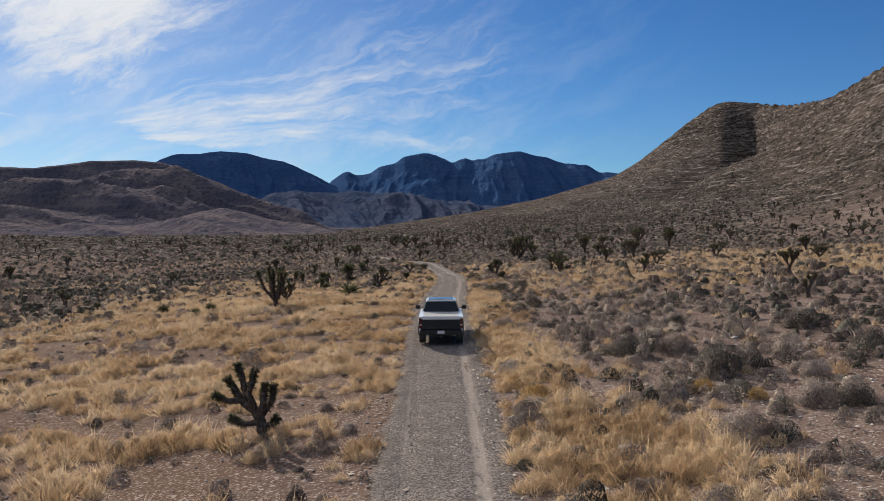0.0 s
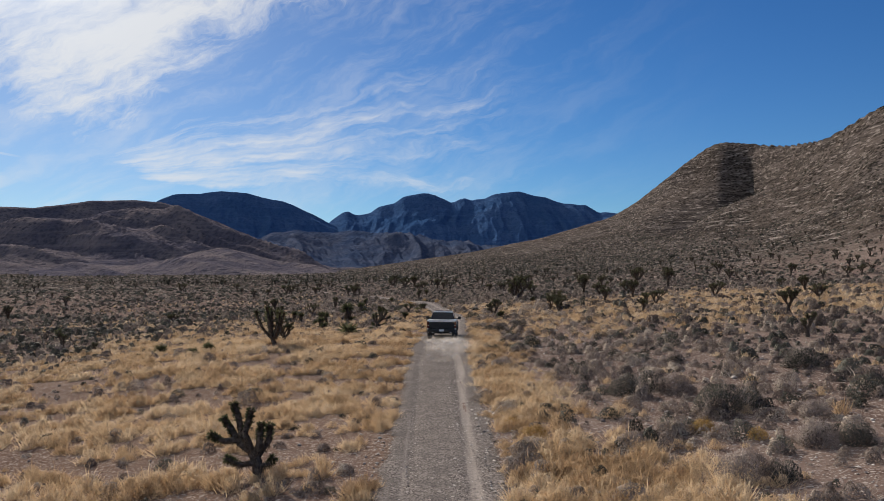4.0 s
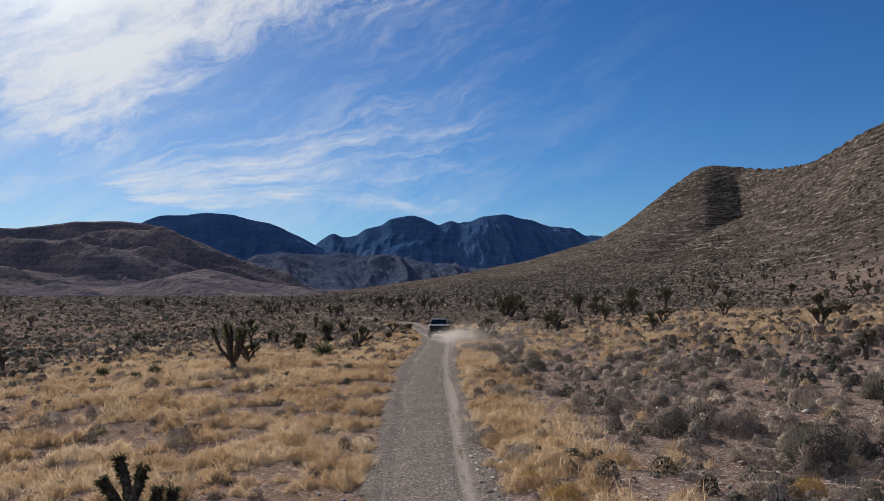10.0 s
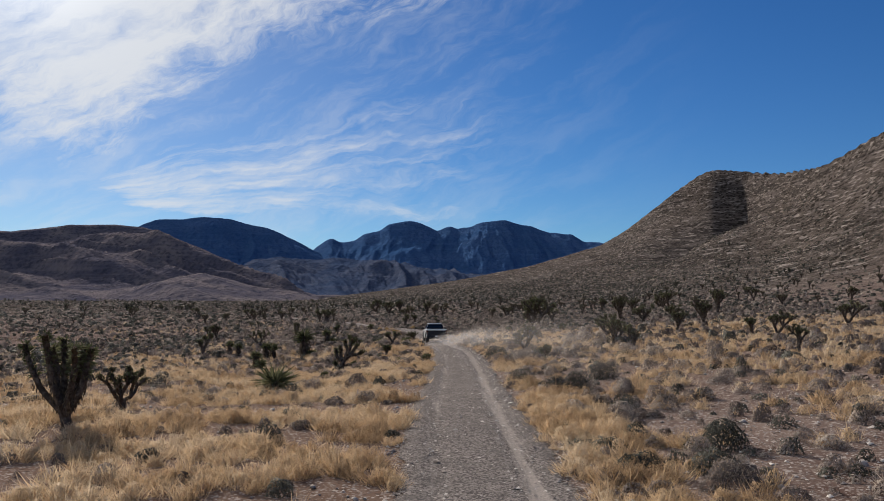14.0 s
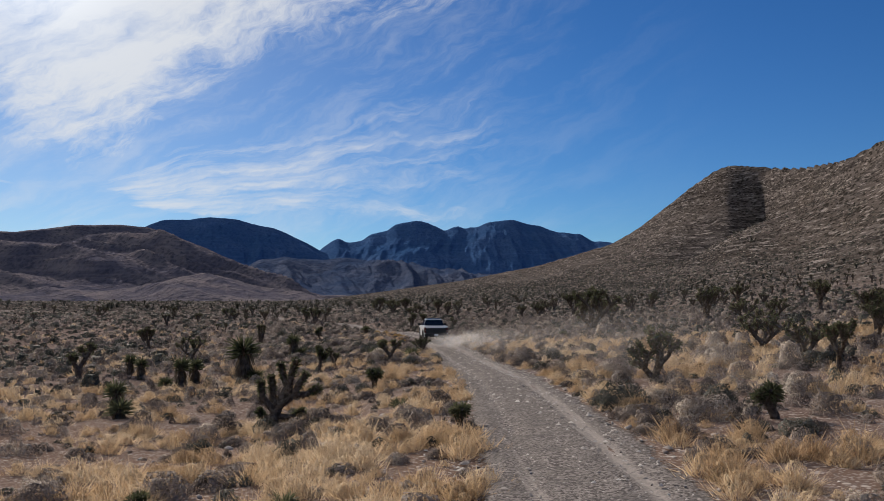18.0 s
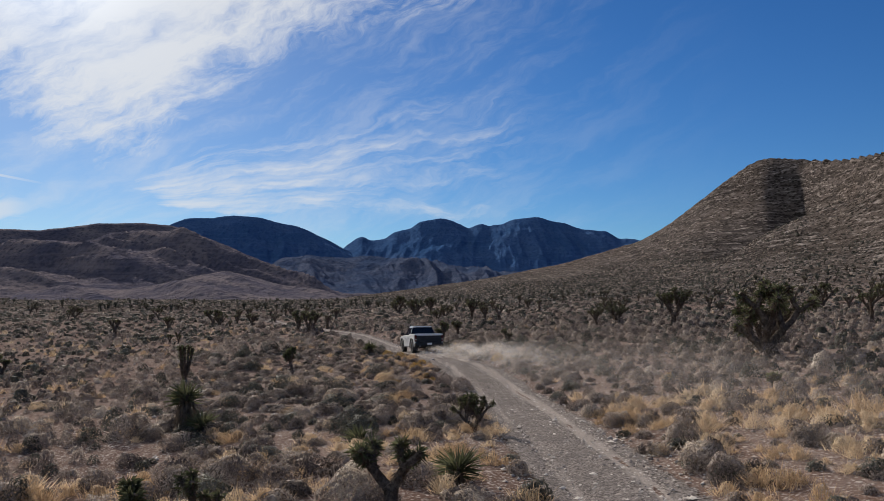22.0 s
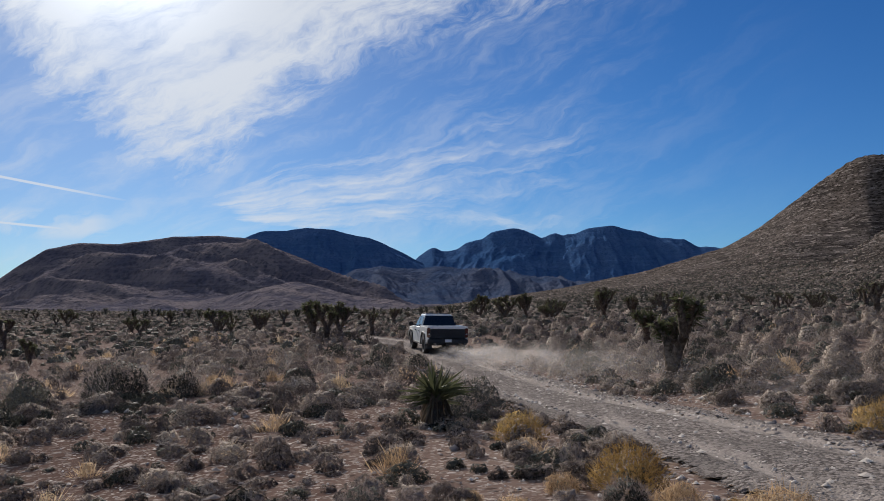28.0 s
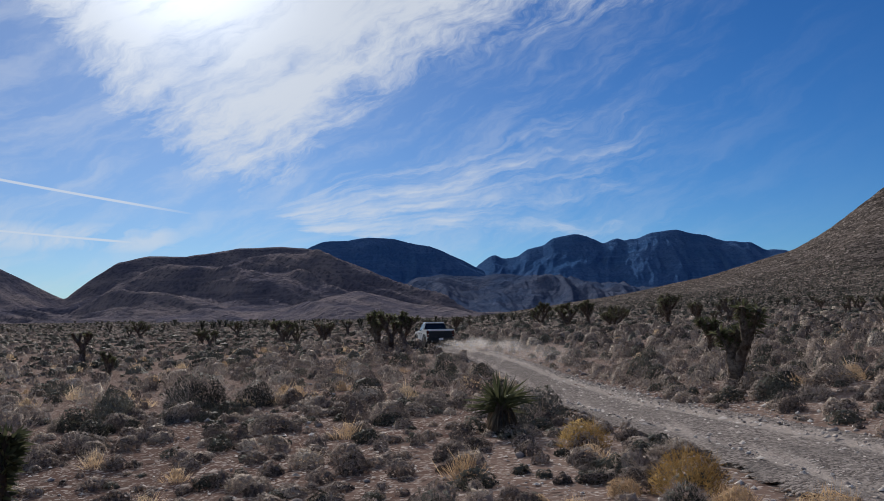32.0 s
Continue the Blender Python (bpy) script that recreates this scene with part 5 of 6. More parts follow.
for x, y, h, k in ((-4.2, 78.2, 0.5, 0), (8.3, 84.1, 0.9, 1), (1.2, 85.8, 0.7, 0), (-1.4, 98.5, 0.9, 2), (16.8, 124.2, 1.0, 1), (0.8, 126.5, 0.9, 0), (11.3, 127.9, 0.7, 2)):
    plant_thing("joshua_tree", STUB[k], x, y, rs_tree.uniform(0, 6.28), h, "small young Joshua tree with stubby leafy arms", "tree", "Joshua trees on the plain")
for x, y, h, k in ((-14.4, 55.7, 0.8, 2), (-13.7, 57.1, 0.9, 0), (-18.0, 61.1, 1.0, 2), (-5.6, 70.8, 1.7, 2), (-10.8, 97.0, 1.3, 1), (-9.0, 112.2, 2.6, 1), (-12.5, 112.4, 1.6, 1), (-12.1, 113.8, 1.45, 1), (-16.6, 116.6, 1.3, 1), (-15.5, 115.2, 1.2, 1), (-13.1, 111.6, 0.9, 2), (0.1, 116.1, 1.0, 2), (-8.2, 126.0, 1.6, 1), (-4.7, 157.5, 1.1, 0), (-8.4, 111.9, 1.1, 2), (-10.3, 95.8, 1.0, 2), (-7.6, 125.6, 1.0, 2)):
    plant_thing("yucca", YUCCA[k], x, y, rs_tree.uniform(0, 6.28), h, "yucca with stiff dark green bayonet leaves", "yucca", "yuccas by the track")
for x, y, h in ((-0.35, 92.3, 0.75), (-2.35, 121.7, 1.15), (-2.0, 78.4, 0.6)):
    plant_thing("yucca", AGAVE[0], x, y, rs_tree.uniform(0, 6.28), h, "stemless yucca rosette of stiff pointed leaves", "yucca", "yuccas by the track")


def far_trees():
    """Joshua trees scattered over the plain, thicker below the hill."""
    rs = np.random.RandomState(23)
    low = [meshes_of("far_joshua", joshua_arrays(s, 2.0, 2, 12, 5, 0.3, 0.0, 0, 0.6), TREE_MATS, TREE_PARTS) for s in (91, 97, 104)]
    known = [(-4.45, 24.5), (-9.7, 58.6)] + [(t[0], t[1]) for t in TREES_FIELD + TREES_SLOPE + TREES_BEND + TREES_FAR]
    made = 0
    while made < 240:
        y = 150 + 300 * rs.rand() ** 0.8
        x = rs.uniform(-0.55, 0.55) * y
        if eye_distance(np.array(x), np.array(y)) < 55 or min(math.hypot(x - a, y - b) for a, b in known) < 4 or rs.rand() > (0.35 if x < -0.15 * y else 1.0):
            continue
        plant_thing("joshua_tree", low[rs.randint(3)], x, y, rs.uniform(0, 6.28), rs.uniform(0.6, 1.35), "distant Joshua tree standing in grey scrub", "tree", "Joshua trees on the plain", 0.05)
        made += 1
    n = 560
    y = 380 + 700 * rs.rand(n)
    x = rs.uniform(-0.5, 0.55, n) * y
    low_down = np.hypot(x, y) < 0.8 * np.interp(np.degrees(np.arctan2(x, y)), RIDGE_AZ, RIDGE_D)
    x, y = x[low_down], y[low_down]
    n = len(x)
    tpl = [join(joshua_arrays(s, 2.0, 1, 7, 3, 0.5, 0.0, 0, 0.7)) for s in (111, 118, 125)]
    V, F = strewn(tpl, x, y, ground_z(x, y) - 0.1, rs.uniform(0.9, 1.7, n), rs.uniform(0, 6.28, n), rs.randint(0, 3, n))
    stuff("far_joshua_woodland", V, F, M_OLIVE, "sparse far woodland of dark Joshua trees", "trees")


far_trees()

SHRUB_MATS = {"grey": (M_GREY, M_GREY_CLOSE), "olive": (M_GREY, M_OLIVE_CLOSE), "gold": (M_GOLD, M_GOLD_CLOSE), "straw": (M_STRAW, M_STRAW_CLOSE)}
SHRUB_LABELS = {"grey": "low grey-brown twiggy desert shrub", "olive": "dark olive rounded desert shrub", "gold": "golden yellow dry rabbitbrush", "straw": "pale straw-coloured dry shrub"}


def bushy(seed, w, h):
    twigs, leaves, close = shrub_arrays(seed, 560, 480, w, h, 0.05, 0.006, 0.16, (4, 10, 2))
    return join([twigs, leaves]), close


SHRUBS = {kind: [meshes_of("shrub_" + kind, bushy(400 + 31 * j + len(kind), 0.44 + 0.05 * j, 0.47 + 0.05 * j), mats, ("branchwork", "foliage")) for j in range(3)] for kind, mats in SHRUB_MATS.items()}
rs_bush = np.random.RandomState(29)
for x, y, size, turn in HEROES:
    kind = ("grey", "grey", "straw", "olive", "grey", "straw", "grey", "grey", "grey", "olive", "gold", "grey", "straw", "grey", "grey", "olive")[rs_bush.randint(16)]
    if kind == "gold":
        size = min(size, 0.55)
    plant_thing("shrub", SHRUBS[kind][rs_bush.randint(3)], float(x), float(y), float(turn), float(size), SHRUB_LABELS[kind], "shrub", "shrubs by the track")
for x, y, size, kind in ((-12.6, 163.2, 2.1, "olive"), (-11.5, 164.4, 1.5, "olive"), (1.25, 155.3, 0.75, "gold"), (-3.4, 155.8, 0.8, "gold"), (-4.3, 160.0, 1.2, "olive"), (-4.5, 158.8, 1.0, "olive"), (-1.6, 150.2, 0.8, "straw"), (-2.4, 152.4, 1.0, "gold"), (8.2, 33.5, 1.8, "olive"), (9.3, 34.5, 1.6, "olive"), (10.0, 33.0, 1.5, "grey"), (10.3, 28.8, 1.8, "olive"), (11.4, 29.4, 1.5, "olive"), (12.6, 27.0, 1.3, "grey"), (16.8, 37.5, 1.8, "olive"), (17.6, 38.6, 1.5, "olive"), (18.6, 31.2, 1.5, "olive"), (11.0, 23.3, 1.5, "grey"), (11.9, 23.0, 1.2, "olive"), (7.9, 20.4, 1.4, "grey"), (8.6, 20.1, 1.0, "olive"), (4.7, 69.7, 1.2, "olive"), (0.8, 135.4, 1.3, "grey"), (0.2, 137.6, 0.95, "grey"), (-1.7, 136.6, 1.0, "grey"), (3.9, 141.0, 1.3, "grey"), (3.3, 147.3, 0.9, "gold"), (8.6, 25.8, 0.8, "gold"), (9.8, 24.6, 0.75, "gold"), (3.6, 26.6, 1.0, "gold"), (3.2, 29.0, 0.8, "gold"), (4.4, 44.0, 1.2, "grey"), (6.4, 66.5, 1.5, "olive"), (8.4, 70.5, 1.6, "olive"), (-3.0, 140.0, 1.3, "olive"), (-1.4, 134.0, 1.2, "grey"), (-3.2, 144.8, 0.7, "grey"), (-4.5, 144.4, 0.8, "olive"), (-2.1, 145.4, 0.8, "straw"), (-1.3, 144.2, 0.9, "gold"), (-5.3, 143.8, 0.75, "grey"), (-3.9, 146.2, 0.9, "grey"), (-2.8, 147.3, 0.8, "olive")):
    plant_thing("shrub", SHRUBS[kind][rs_bush.randint(3)], x, y, rs_bush.uniform(0, 6.28), size, "large " + SHRUB_LABELS[kind], "shrub", "shrubs by the track")

# ---- the pickup truck ----
def painted(name, color, rough, metal=0.0, coat=0.0, dust=0.25):
    def build(n):
        p = n.add("ShaderNodeTexCoord").outputs["Object"]
        z = n.add("ShaderNodeSeparateXYZ", {0: p}).outputs[2]
        a = n.noise(p, 3.0, 4.0, 0.6)
        f = n.math("MULTIPLY", n.step(n.math("ADD", a, n.math("MULTIPLY", z, -0.25)), 0.25, 0.75), dust)
        c = n.mix(f, (*color, 1), (0.34, 0.29, 0.24, 1))
        finish(n, c, n.math("ADD", rough, n.math("MULTIPLY", f, 0.5)), None, metal=metal, **{"Coat Weight": coat})
    return material(name, build)


M_WHITE = painted("white_paint", (0.78, 0.78, 0.77), 0.35, 0.0, 0.6, 0.25)
M_BLACK = painted("black_plastic", (0.012, 0.012, 0.013), 0.55, 0.0, 0.0, 0.18)
M_RUBBER = painted("tyre_rubber", (0.015, 0.015, 0.015), 0.85, 0.0, 0.0, 0.5)
M_RIM = painted("dark_alloy", (0.08, 0.08, 0.085), 0.35, 0.9, 0.0, 0.3)
M_GLASS = painted("tinted_glass", (0.006, 0.007, 0.009), 0.06, 0.0, 0.0, 0.03)
M_TAIL = painted("tail_lamp_red", (0.07, 0.006, 0.006), 0.15, 0.0, 0.5, 0.05)
M_CLEAR = painted("lamp_white", (0.75, 0.75, 0.75), 0.2, 0.0, 0.5, 0.05)
M_CHROME = painted("satin_steel", (0.5, 0.5, 0.5), 0.3, 1.0, 0.0, 0.3)


def part(name, bm, mat, parent, label=""):
    me = bpy.data.meshes.new(name)
    bm.normal_update()
    bm.to_mesh(me)
    bm.free()
    me.materials.append(mat)
    ob = new(name, me)
    ob.parent = parent
    return tagged(ob, label)


def box_bm(x0, x1, y0, y1, z0, z1, bevel=0.02, taper=None):
    """A bevelled block; taper narrows its top by (x, y at the back, y at the front)."""
    bm = bmesh.new()
    bmesh.ops.create_cube(bm, size=1)
    for v in bm.verts:
        hi = v.co.z > 0
        v.co = Vector((x1 if v.co.x > 0 else x0, y1 if v.co.y > 0 else y0, z1 if hi else z0))
        if taper and hi:
            v.co.x *= taper[0]
            v.co.y += taper[1] if v.co.y < (y0 + y1) / 2 else taper[2]
    if bevel:
        bmesh.ops.bevel(bm, geom=bm.edges[:], offset=bevel, segments=2, affect="EDGES")
    return bm


def slab_bm(outline, x0, x1, bevel=0.012):
    """An outline in y and z, drawn out from x0 to x1."""
    bm = bmesh.new()
    a = [bm.verts.new((x0, y, z)) for y, z in outline]
    b = [bm.verts.new((x1, y, z)) for y, z in outline]
    n = len(outline)
    bm.faces.new(a)
    bm.faces.new(b[::-1])
    for i in range(n):
        bm.faces.new((a[i], b[i], b[(i + 1) % n], a[(i + 1) % n]))
    bmesh.ops.recalc_face_normals(bm, faces=bm.faces[:])
    if bevel:
        rim = [e for e in bm.edges if abs(e.verts[0].co.x - e.verts[1].co.x) < 1e-6]
        bmesh.ops.bevel(bm, geom=rim, offset=bevel, segments=1, affect="EDGES")
    bmesh.ops.triangulate(bm, faces=[f for f in bm.faces if len(f.verts) > 4])
    return bm


def quad_bm(corners, depth):
    """A pane with thickness: four corners, drawn inwards."""
    bm = bmesh.new()
    c = [Vector(p) for p in corners]
    nrm = (c[1] - c[0]).cross(c[2] - c[0]).normalized() * depth
    a = [bm.verts.new(p) for p in c]
    b = [bm.verts.new(p - nrm) for p in c]
    bm.faces.new(a)
    bm.faces.new(b[::-1])
    for i in range(4):
        bm.faces.new((a[i], b[i], b[(i + 1) % 4], a[(i + 1) % 4]))
    bmesh.ops.recalc_face_normals(bm, faces=bm.faces[:])
    return bm


def ring_bm(profile, sides=28):
    """A wheel part: a profile of (radius, x) turned about the axle."""
    bm = bmesh.new()
    rows = [[bm.verts.new((x, r * math.cos(2 * math.pi * s / sides), r * math.sin(2 * math.pi * s / sides))) for s in range(sides)] for r, x in profile]
    for a, b in zip(rows, rows[1:] + rows[:1]):
        for s in range(sides):
            bm.faces.new((a[s], a[(s + 1) % sides], b[(s + 1) % sides], b[s]))
    bmesh.ops.recalc_face_normals(bm, faces=bm.faces[:])
    return bm


def make_truck():
    truck = tagged(new("pickup_truck"), "dusty white crew-cab pickup truck with black tailgate on the gravel track", "truck")
    R, AR, AF = 0.44, -1.78, 1.92

    def arch(cy, rad, n=9):
        return [(cy + rad * math.cos(math.pi * k / n), 0.46 + rad * math.sin(math.pi * k / n)) for k in range(n + 1)]

    # body sides with wheel arches, from the tail forward along the top and back along the sill
    side = [(-2.9, 0.72), (-2.93, 1.36), (-0.75, 1.36), (-0.75, 1.3), (1.35, 1.28), (2.5, 1.2), (2.82, 1.08), (2.86, 0.6)] + arch(AF, 0.56) + arch(AR, 0.56)
    for sx in (-1, 1):
        part("body_side", slab_bm(side, sx * 0.9, sx * 1.0), M_WHITE, truck, "white body side with wheel arches")
        for cy in (AR, AF):
            flare = [(y, z) for y, z in arch(cy, 0.66)] + [(y, z) for y, z in reversed(arch(cy, 0.57))]
            part("fender_flare", slab_bm(flare, sx * 0.98, sx * 1.055), M_BLACK, truck, "black wheel-arch flare")
        part("running_board", box_bm(min(sx * 0.86, sx * 1.04), max(sx * 0.86, sx * 1.04), -1.0, 1.2, 0.42, 0.5), M_BLACK, truck, "black running board")
        for k, (y0, y1) in enumerate(((-0.68, 0.28), (0.31, 1.3))):
            door = part("door", box_bm(min(sx * 0.99, sx * 1.012), max(sx * 0.99, sx * 1.012), y0, y1, 0.56, 1.27, 0.008), M_WHITE, truck, "white cab door")
            part("door_handle", box_bm(min(sx * 1.008, sx * 1.045), max(sx * 1.008, sx * 1.045), y0 + 0.06, y0 + 0.26, 1.08, 1.12, 0.006), M_BLACK, door, "black door handle")
        mirror = part("mirror", box_bm(min(sx * 1.04, sx * 1.27), max(sx * 1.04, sx * 1.27), 1.02, 1.14, 1.3, 1.5, 0.03), M_BLACK, truck, "black wing mirror")
        part("mirror_arm", box_bm(min(sx * 0.9, sx * 1.06), max(sx * 0.9, sx * 1.06), 1.05, 1.1, 1.33, 1.37, 0.008), M_BLACK, mirror)
        lamp = part("tail_light", box_bm(min(sx * 0.86, sx * 1.006), max(sx * 0.86, sx * 1.006), -2.96, -2.76, 0.84, 1.33, 0.03), M_TAIL, truck, "dark red tail light")
        part("reverse_lens", box_bm(min(sx * 0.88, sx * 0.96), max(sx * 0.88, sx * 0.96), -2.967, -2.94, 1.0, 1.04, 0.004), M_CLEAR, lamp, "white reversing lens")
        part("tow_hook", box_bm(min(sx * 0.4, sx * 0.47), max(sx * 0.4, sx * 0.47), -3.06, -2.9, 0.52, 0.6, 0.012), M_BLACK, truck, "black tow hook")
        part("exhaust_tip", box_bm(min(sx * 0.56, sx * 0.68), max(sx * 0.56, sx * 0.68), -2.98, -2.7, 0.5, 0.6, 0.03), M_CHROME, truck, "steel exhaust tip")
        part("headlight", box_bm(min(sx * 0.62, sx * 0.97), max(sx * 0.62, sx * 0.97), 2.78, 2.9, 0.92, 1.1, 0.02), M_CLEAR, truck, "clear headlight")
        part("bed_rail", box_bm(min(sx * 0.78, sx * 1.004), max(sx * 0.78, sx * 1.004), -2.9, -0.8, 1.36, 1.395, 0.01), M_WHITE, truck, "white bed rail")
        part("mud_flap", box_bm(min(sx * 0.68, sx * 1.0), max(sx * 0.68, sx * 1.0), AR - 0.62, AR - 0.59, 0.24, 0.6, 0.004), M_BLACK, truck, "black mud flap")
        part("tailgate_letters_bar", box_bm(min(sx * 0.1, sx * 0.55), max(sx * 0.1, sx * 0.55), -2.975, -2.95, 1.08, 1.16, 0.003), M_BLACK, truck, "raised black bar on the tailgate")
    part("bonnet", box_bm(-0.9, 0.9, 1.35, 2.78, 1.02, 1.24, 0.05, (0.94, 0.0, -0.08)), M_WHITE, truck, "white bonnet")
    part("grille", box_bm(-0.62, 0.62, 2.76, 2.88, 0.72, 1.1, 0.02), M_BLACK, truck, "black grille")
    part("front_bumper", box_bm(-0.98, 0.98, 2.72, 2.98, 0.48, 0.72, 0.05), M_BLACK, truck, "black front bumper")
    part("underbody", box_bm(-0.86, 0.86, -2.72, 2.7, 0.46, 0.66, 0.02), M_BLACK, truck, "dark underbody")
    part("bed_floor", box_bm(-0.9, 0.9, -2.84, -0.8, 0.72, 0.84, 0.01), M_BLACK, truck, "black bed liner")
    part("bed_front", box_bm(-0.9, 0.9, -0.84, -0.76, 0.84, 1.34, 0.01), M_WHITE, truck, "white front wall of the bed")
    gate = part("tailgate", box_bm(-0.87, 0.87, -2.93, -2.84, 0.82, 1.3, 0.015), M_BLACK, truck, "black tailgate")
    part("tailgate_cap", box_bm(-0.9, 0.9, -3.0, -2.76, 1.27, 1.42, 0.035), M_WHITE, gate, "white spoiler along the tailgate's top")
    part("tailgate_panel", box_bm(-0.8, 0.8, -2.948, -2.92, 0.98, 1.24, 0.012), M_BLACK, gate, "gloss black tailgate panel")
    part("tailgate_latch", box_bm(-0.1, 0.1, -2.956, -2.93, 1.2, 1.26, 0.008), M_BLACK, gate)
    bumper = part("rear_bumper", box_bm(-0.98, 0.98, -3.08, -2.82, 0.56, 0.78, 0.035), M_BLACK, truck, "black rear bumper")
    part("number_plate", box_bm(-0.16, 0.16, -3.092, -3.075, 0.62, 0.76, 0.004), M_CLEAR, bumper, "white number plate with plain bar")
    part("hitch", box_bm(-0.07, 0.07, -3.1, -2.8, 0.42, 0.54, 0.01), M_BLACK, truck, "black tow hitch")
    # cab
    part("cab_pillars", box_bm(-0.9, 0.9, -0.76, 1.42, 1.26, 1.86, 0.05, (0.8, 0.16, -0.72)), M_WHITE, truck, "white cab frame")
    roof = part("roof", box_bm(-0.735, 0.735, -0.64, 0.72, 1.85, 1.95, 0.045, (0.94, 0.06, -0.08)), M_WHITE, truck, "white roof")
    part("brake_light", box_bm(-0.18, 0.18, -0.655, -0.6, 1.885, 1.92, 0.008), M_CLEAR, roof, "high-level brake light bar")
    part("antenna", box_bm(-0.03, 0.03, -0.3, -0.15, 1.945, 1.99, 0.012), M_BLACK, roof, "black roof aerial")
    part("bed_cover", box_bm(-0.84, 0.84, -2.86, -0.79, 1.345, 1.385, 0.015), M_WHITE, truck, "pale flat cover over the bed")
    part("roof_panel", box_bm(-0.6, 0.6, -0.5, 0.6, 1.945, 1.962, 0.006), M_GLASS, roof, "dark glass roof panel")
    part("rear_window", quad_bm([(0.86, -0.772, 1.37), (-0.86, -0.772, 1.37), (-0.7, -0.618, 1.86), (0.7, -0.618, 1.86)], 0.012), M_GLASS, truck, "dark tinted rear window")
    part("windscreen", quad_bm([(-0.82, 1.39, 1.3), (0.82, 1.39, 1.3), (0.67, 0.73, 1.83), (-0.67, 0.73, 1.83)], 0.012), M_GLASS, truck, "raked windscreen")
    for sx in (-1, 1):
        for y0, y1, t0, t1 in ((-0.62, 0.24, -0.5, 0.16), (0.34, 1.2, 0.26, 0.62)):
            c = [(sx * 0.905, y0, 1.3), (sx * 0.905, y1, 1.3), (sx * 0.745, t1, 1.83), (sx * 0.745, t0, 1.83)]
            part("side_window", quad_bm(c if sx > 0 else c[::-1], 0.012), M_GLASS, truck, "tinted side window")
    # axles and wheels
    for cy in (AR, AF):
        part("axle", box_bm(-0.8, 0.8, cy - 0.05, cy + 0.05, R - 0.05, R + 0.05, 0.02), M_BLACK, truck, "dark steel axle")
    wheels = []
    for sx in (-1, 1):
        for cy in (AR, AF):
            wheel = new("wheel")
            wheel.parent = truck
            wheel.location = (sx * 0.86, cy, R)
            part("tyre", ring_bm([(R - 0.03, -0.15), (R, -0.11), (R, 0.11), (R - 0.03, 0.15), (R - 0.15, 0.14), (R - 0.17, 0.1), (R - 0.17, -0.1), (R - 0.15, -0.14)]), M_RUBBER, wheel, "chunky black all-terrain tyre")
            rim = ring_bm([(R - 0.165, -0.1), (R - 0.165, 0.1), (R - 0.21, 0.1), (R - 0.21, -0.1)])
            for k in range(6):
                spoke = bmesh.ops.create_cube(rim, size=1)["verts"]
                rot = Matrix.Rotation(k * math.pi / 3, 4, "X")
                for v in spoke:
                    v.co = rot @ Vector((v.co.x * 0.05 + sx * 0.06, v.co.y * 0.06, 0.12 + v.co.z * 0.24))
            part("rim", rim, M_RIM, wheel, "dark alloy rim with six spokes")
            wheels.append(wheel)
    return truck, wheels


TRUCK, WHEELS = make_truck()
TRUCK.scale = (1.0, 0.98, 0.97)

# how far along the track the tail has come, second by second
TRUCK_T = [0, 1, 2, 3, 4.5, 6, 7, 8, 9, 11, 13, 14, 17, 19, 20, 21, 22, 23, 24, 25, 26, 26.5, 28.5, 29, 30, 31, 32]
TRUCK_Y = [38.2, 43.0, 48.4, 53.4, 62.2, 70.6, 76.2, 81.6, 87.6, 99.5, 112.5, 118.5, 133, 141.6, 147.2, 152.8, 158, 162.5, 167, 172, 177, 179.5, 187.2, 189.6, 194.8, 200, 205.8]


def truck_y(t):
    return sum(np.interp(np.clip(t + o, 0, 32) if o else t, TRUCK_T, TRUCK_Y) for o in (-0.6, -0.3, 0, 0.3, 0.6)) / 5 + 2.95


def on_track(y):
    return float(road_x(y)) + 0.3 * float(smooth(y, 60, 75) - smooth(y, 105, 120)) + 0.3 * float(smooth(y, 153, 160) - smooth(y, 172, 182)) + 0.4 * float(smooth(y, 130, 150))


def track_z(y):
    x = float(road_x(y))
    return float(ground_z(x, y)) + 0.045


def truck_pose(t):
    y = float(truck_y(t))
    a, b = y - 1.85, y + 1.85
    xa, xb, za, zb = on_track(a), on_track(b), track_z(a), track_z(b)
    yaw = -math.degrees(math.atan2(xb - xa, b - a))
    pitch = math.degrees(math.atan2(zb - za, math.hypot(xb - xa, b - a)))
    bob = 0.6 * math.sin(t * 5.1) * math.sin(t * 1.7 + 1)
    return pose((xa + xb) / 2, y, (za + zb) / 2, pitch, bob, yaw)

# ---- dust behind the truck ----
scene.cycles.transparent_max_bounces = 48


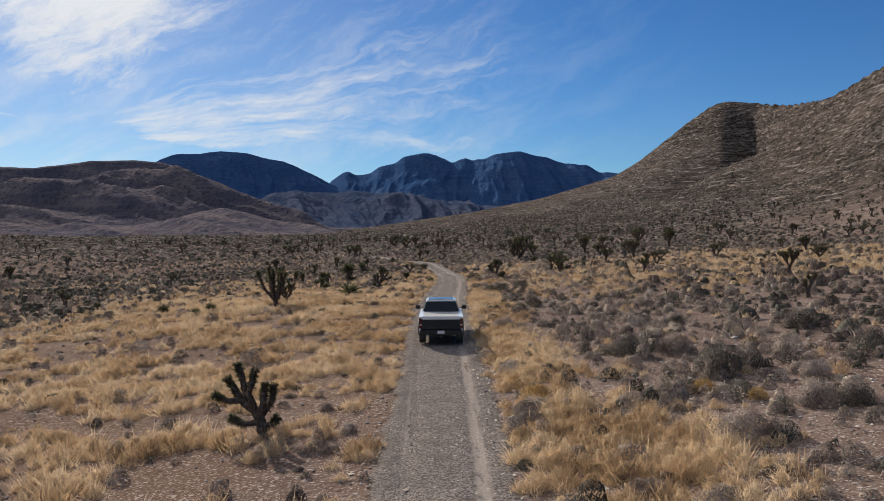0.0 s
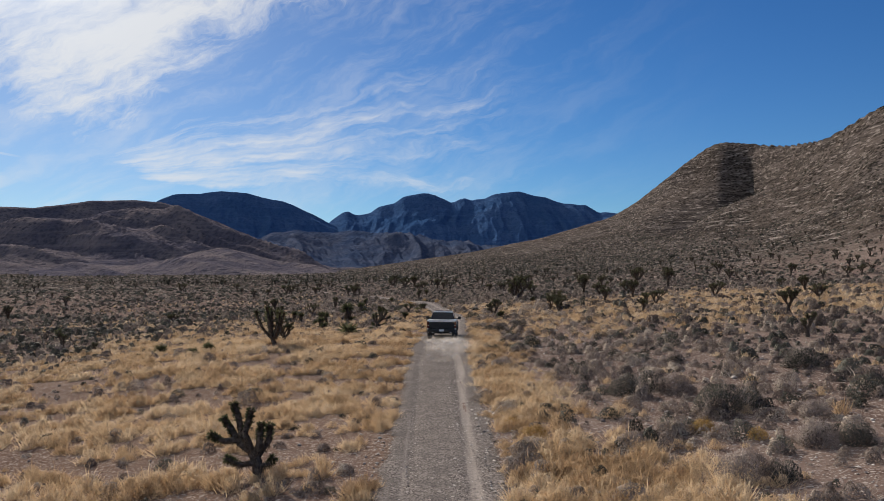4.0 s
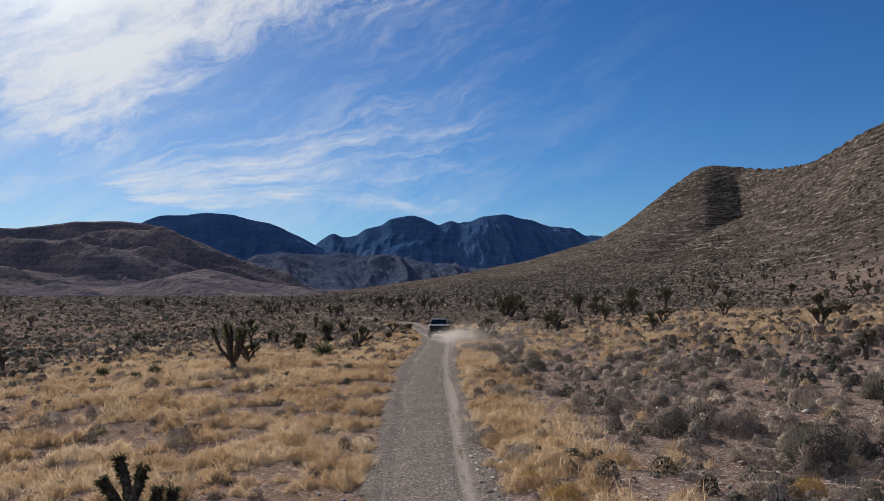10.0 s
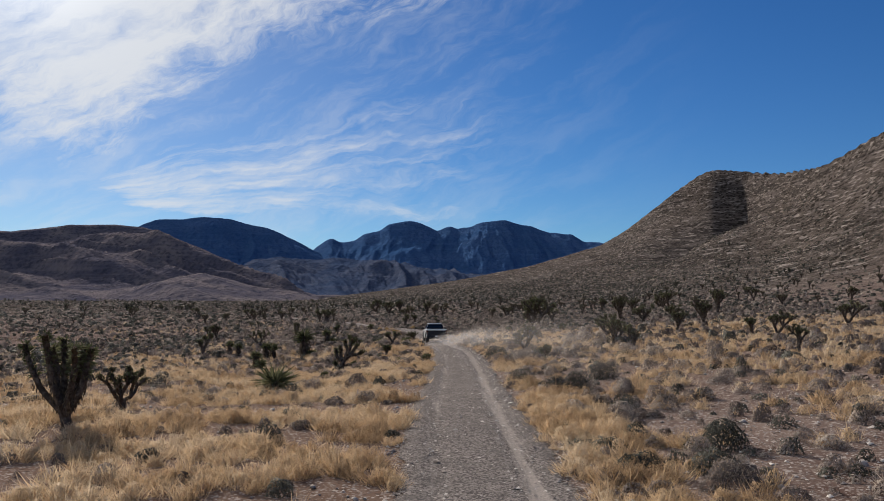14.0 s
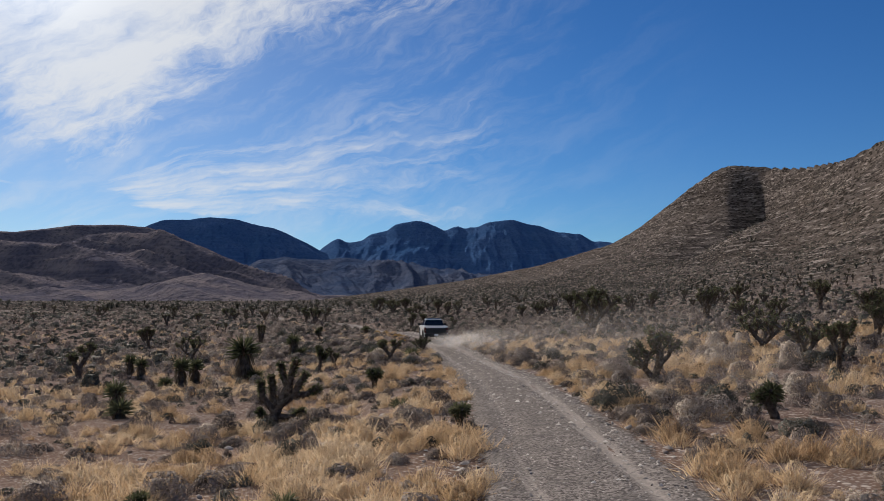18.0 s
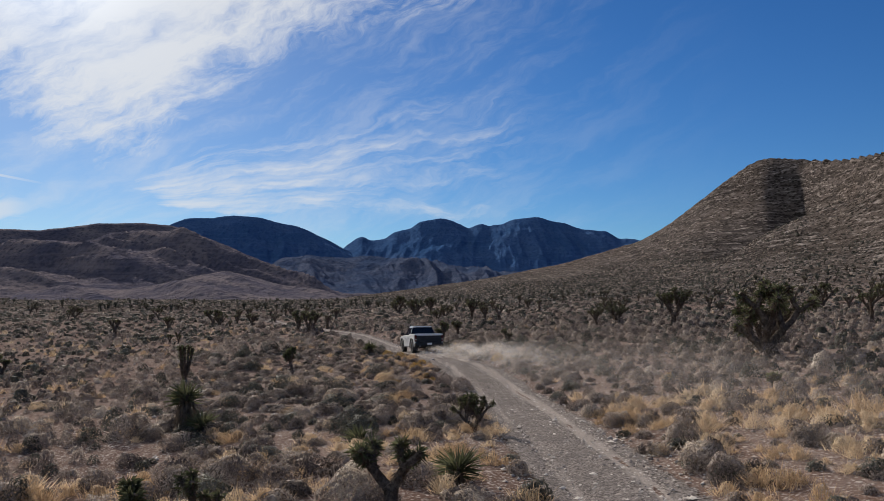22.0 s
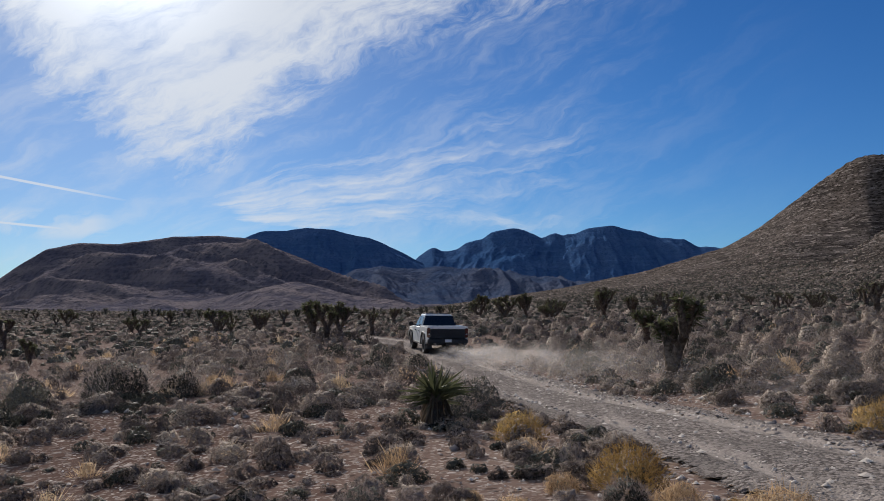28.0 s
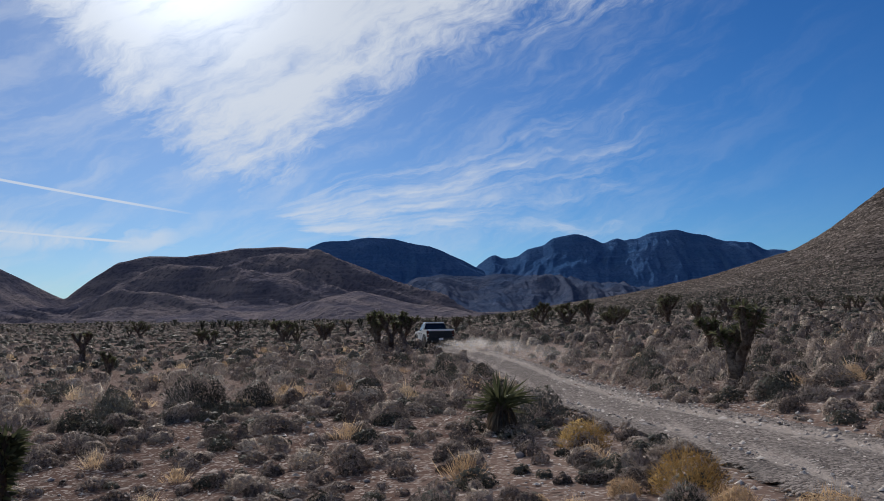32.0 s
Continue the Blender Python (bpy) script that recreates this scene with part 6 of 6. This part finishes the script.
def dusty(strength):
    def build(n):
        p = n.add("ShaderNodeTexCoord").outputs["Object"]
        s = n.add("ShaderNodeSeparateXYZ", {0: p}).outputs
        r = n.math("SQRT", n.math("ADD", n.math("MULTIPLY", s[0], s[0]), n.math("MULTIPLY", s[2], s[2])))
        wisp = n.noise(p, 1.6, 5.0, 0.65)
        a = n.math("MULTIPLY", n.math("SUBTRACT", 1.0, n.step(r, 0.1, 0.92)), n.step(wisp, 0.28, 0.72))
        a = n.math("MULTIPLY", a, strength)
        tan = (0.78, 0.72, 0.66, 1)
        d = n.add("ShaderNodeBsdfDiffuse", {"Color": tan})
        t = n.add("ShaderNodeBsdfTranslucent", {"Color": tan})
        b = n.add("ShaderNodeMixShader", {0: 0.5, 1: d.outputs[0], 2: t.outputs[0]})
        m = n.add("ShaderNodeMixShader", {0: a, 1: n.add("ShaderNodeBsdfTransparent").outputs[0], 2: b.outputs[0]})
        n.add("ShaderNodeOutputMaterial", {"Surface": m.outputs[0]})
    return material("pale_dust", build)


M_DUST = [dusty(s) for s in (0.42, 0.4, 0.14, 0.04)]


def puff_mesh(seed, mat):
    """A lumpy cloud of dust, about two units across."""
    rs = np.random.RandomState(seed)
    bm = bmesh.new()
    bmesh.ops.create_icosphere(bm, subdivisions=3, radius=1.0)
    shift = Vector(rs.uniform(-9, 9, 3))
    for v in bm.verts:
        v.co *= 0.82 + 0.3 * noise.noise(v.co * 1.4 + shift) + 0.12 * noise.noise(v.co * 3.5 + shift)
    me = bpy.data.meshes.new("dust_puff")
    bm.to_mesh(me)
    bm.free()
    me.polygons.foreach_set("use_smooth", np.ones(len(me.polygons), bool))
    me.materials.append(mat)
    return me


# each puff hangs over the place that the truck left so many seconds ago, drifts off to the north, rises and settles
PUFFS = []
for k in range(20):
    lag = 0.1 + 0.14 * k + 0.016 * k * k
    puff = tagged(new("dust_puff", puff_mesh(600 + k, M_DUST[min(k // 4, 3)])), ("dense pale dust puff behind the truck's wheels" if k < 6 else "thin tan dust haze drifting off the track"), "dust", "dust plume")
    puff.scale = (0.75 + 0.15 * k, 0.95 + 0.17 * k, 0.26 + 0.095 * k)
    PUFFS.append((puff, lag, k))


def puff_pose(t, lag, k):
    then = t - lag
    y = float(truck_y(max(then, 0))) - 4.7
    side = (-0.7, 0.75, 0.05)[k % 3] * (1 if k < 9 else 0.4)
    rise = min(max((then - 1.7) / 0.9, 0.0), 1.0)
    up = 0.08 + 0.09 * k
    settle = 0.38 * max(lag - 0.8, 0.0) * float(smooth(t, 26, 29))
    return pose(on_track(y) + side + 0.5 * lag, y - 0.1 * lag, track_z(y) + up - (1 - rise) * (1.3 + 0.25 * k) - settle)


# ---- what moves ----
def motions():
    walk(TRUCK, [(t, truck_pose(t)) for t in np.arange(0, 32.01, 0.25).tolist()])
    for wheel in WHEELS:
        home = Matrix.Translation(wheel.location)
        walk(wheel, [(t, home @ Matrix.Rotation(-(float(truck_y(t)) - 40) / 0.44, 4, "X")) for t in np.arange(0, 32.01, 1 / 15).tolist()])
    for puff, lag, k in PUFFS:
        walk(puff, [(t, puff_pose(t, lag, k)) for t in np.arange(0, 32.01, 0.5).tolist()])


motions()
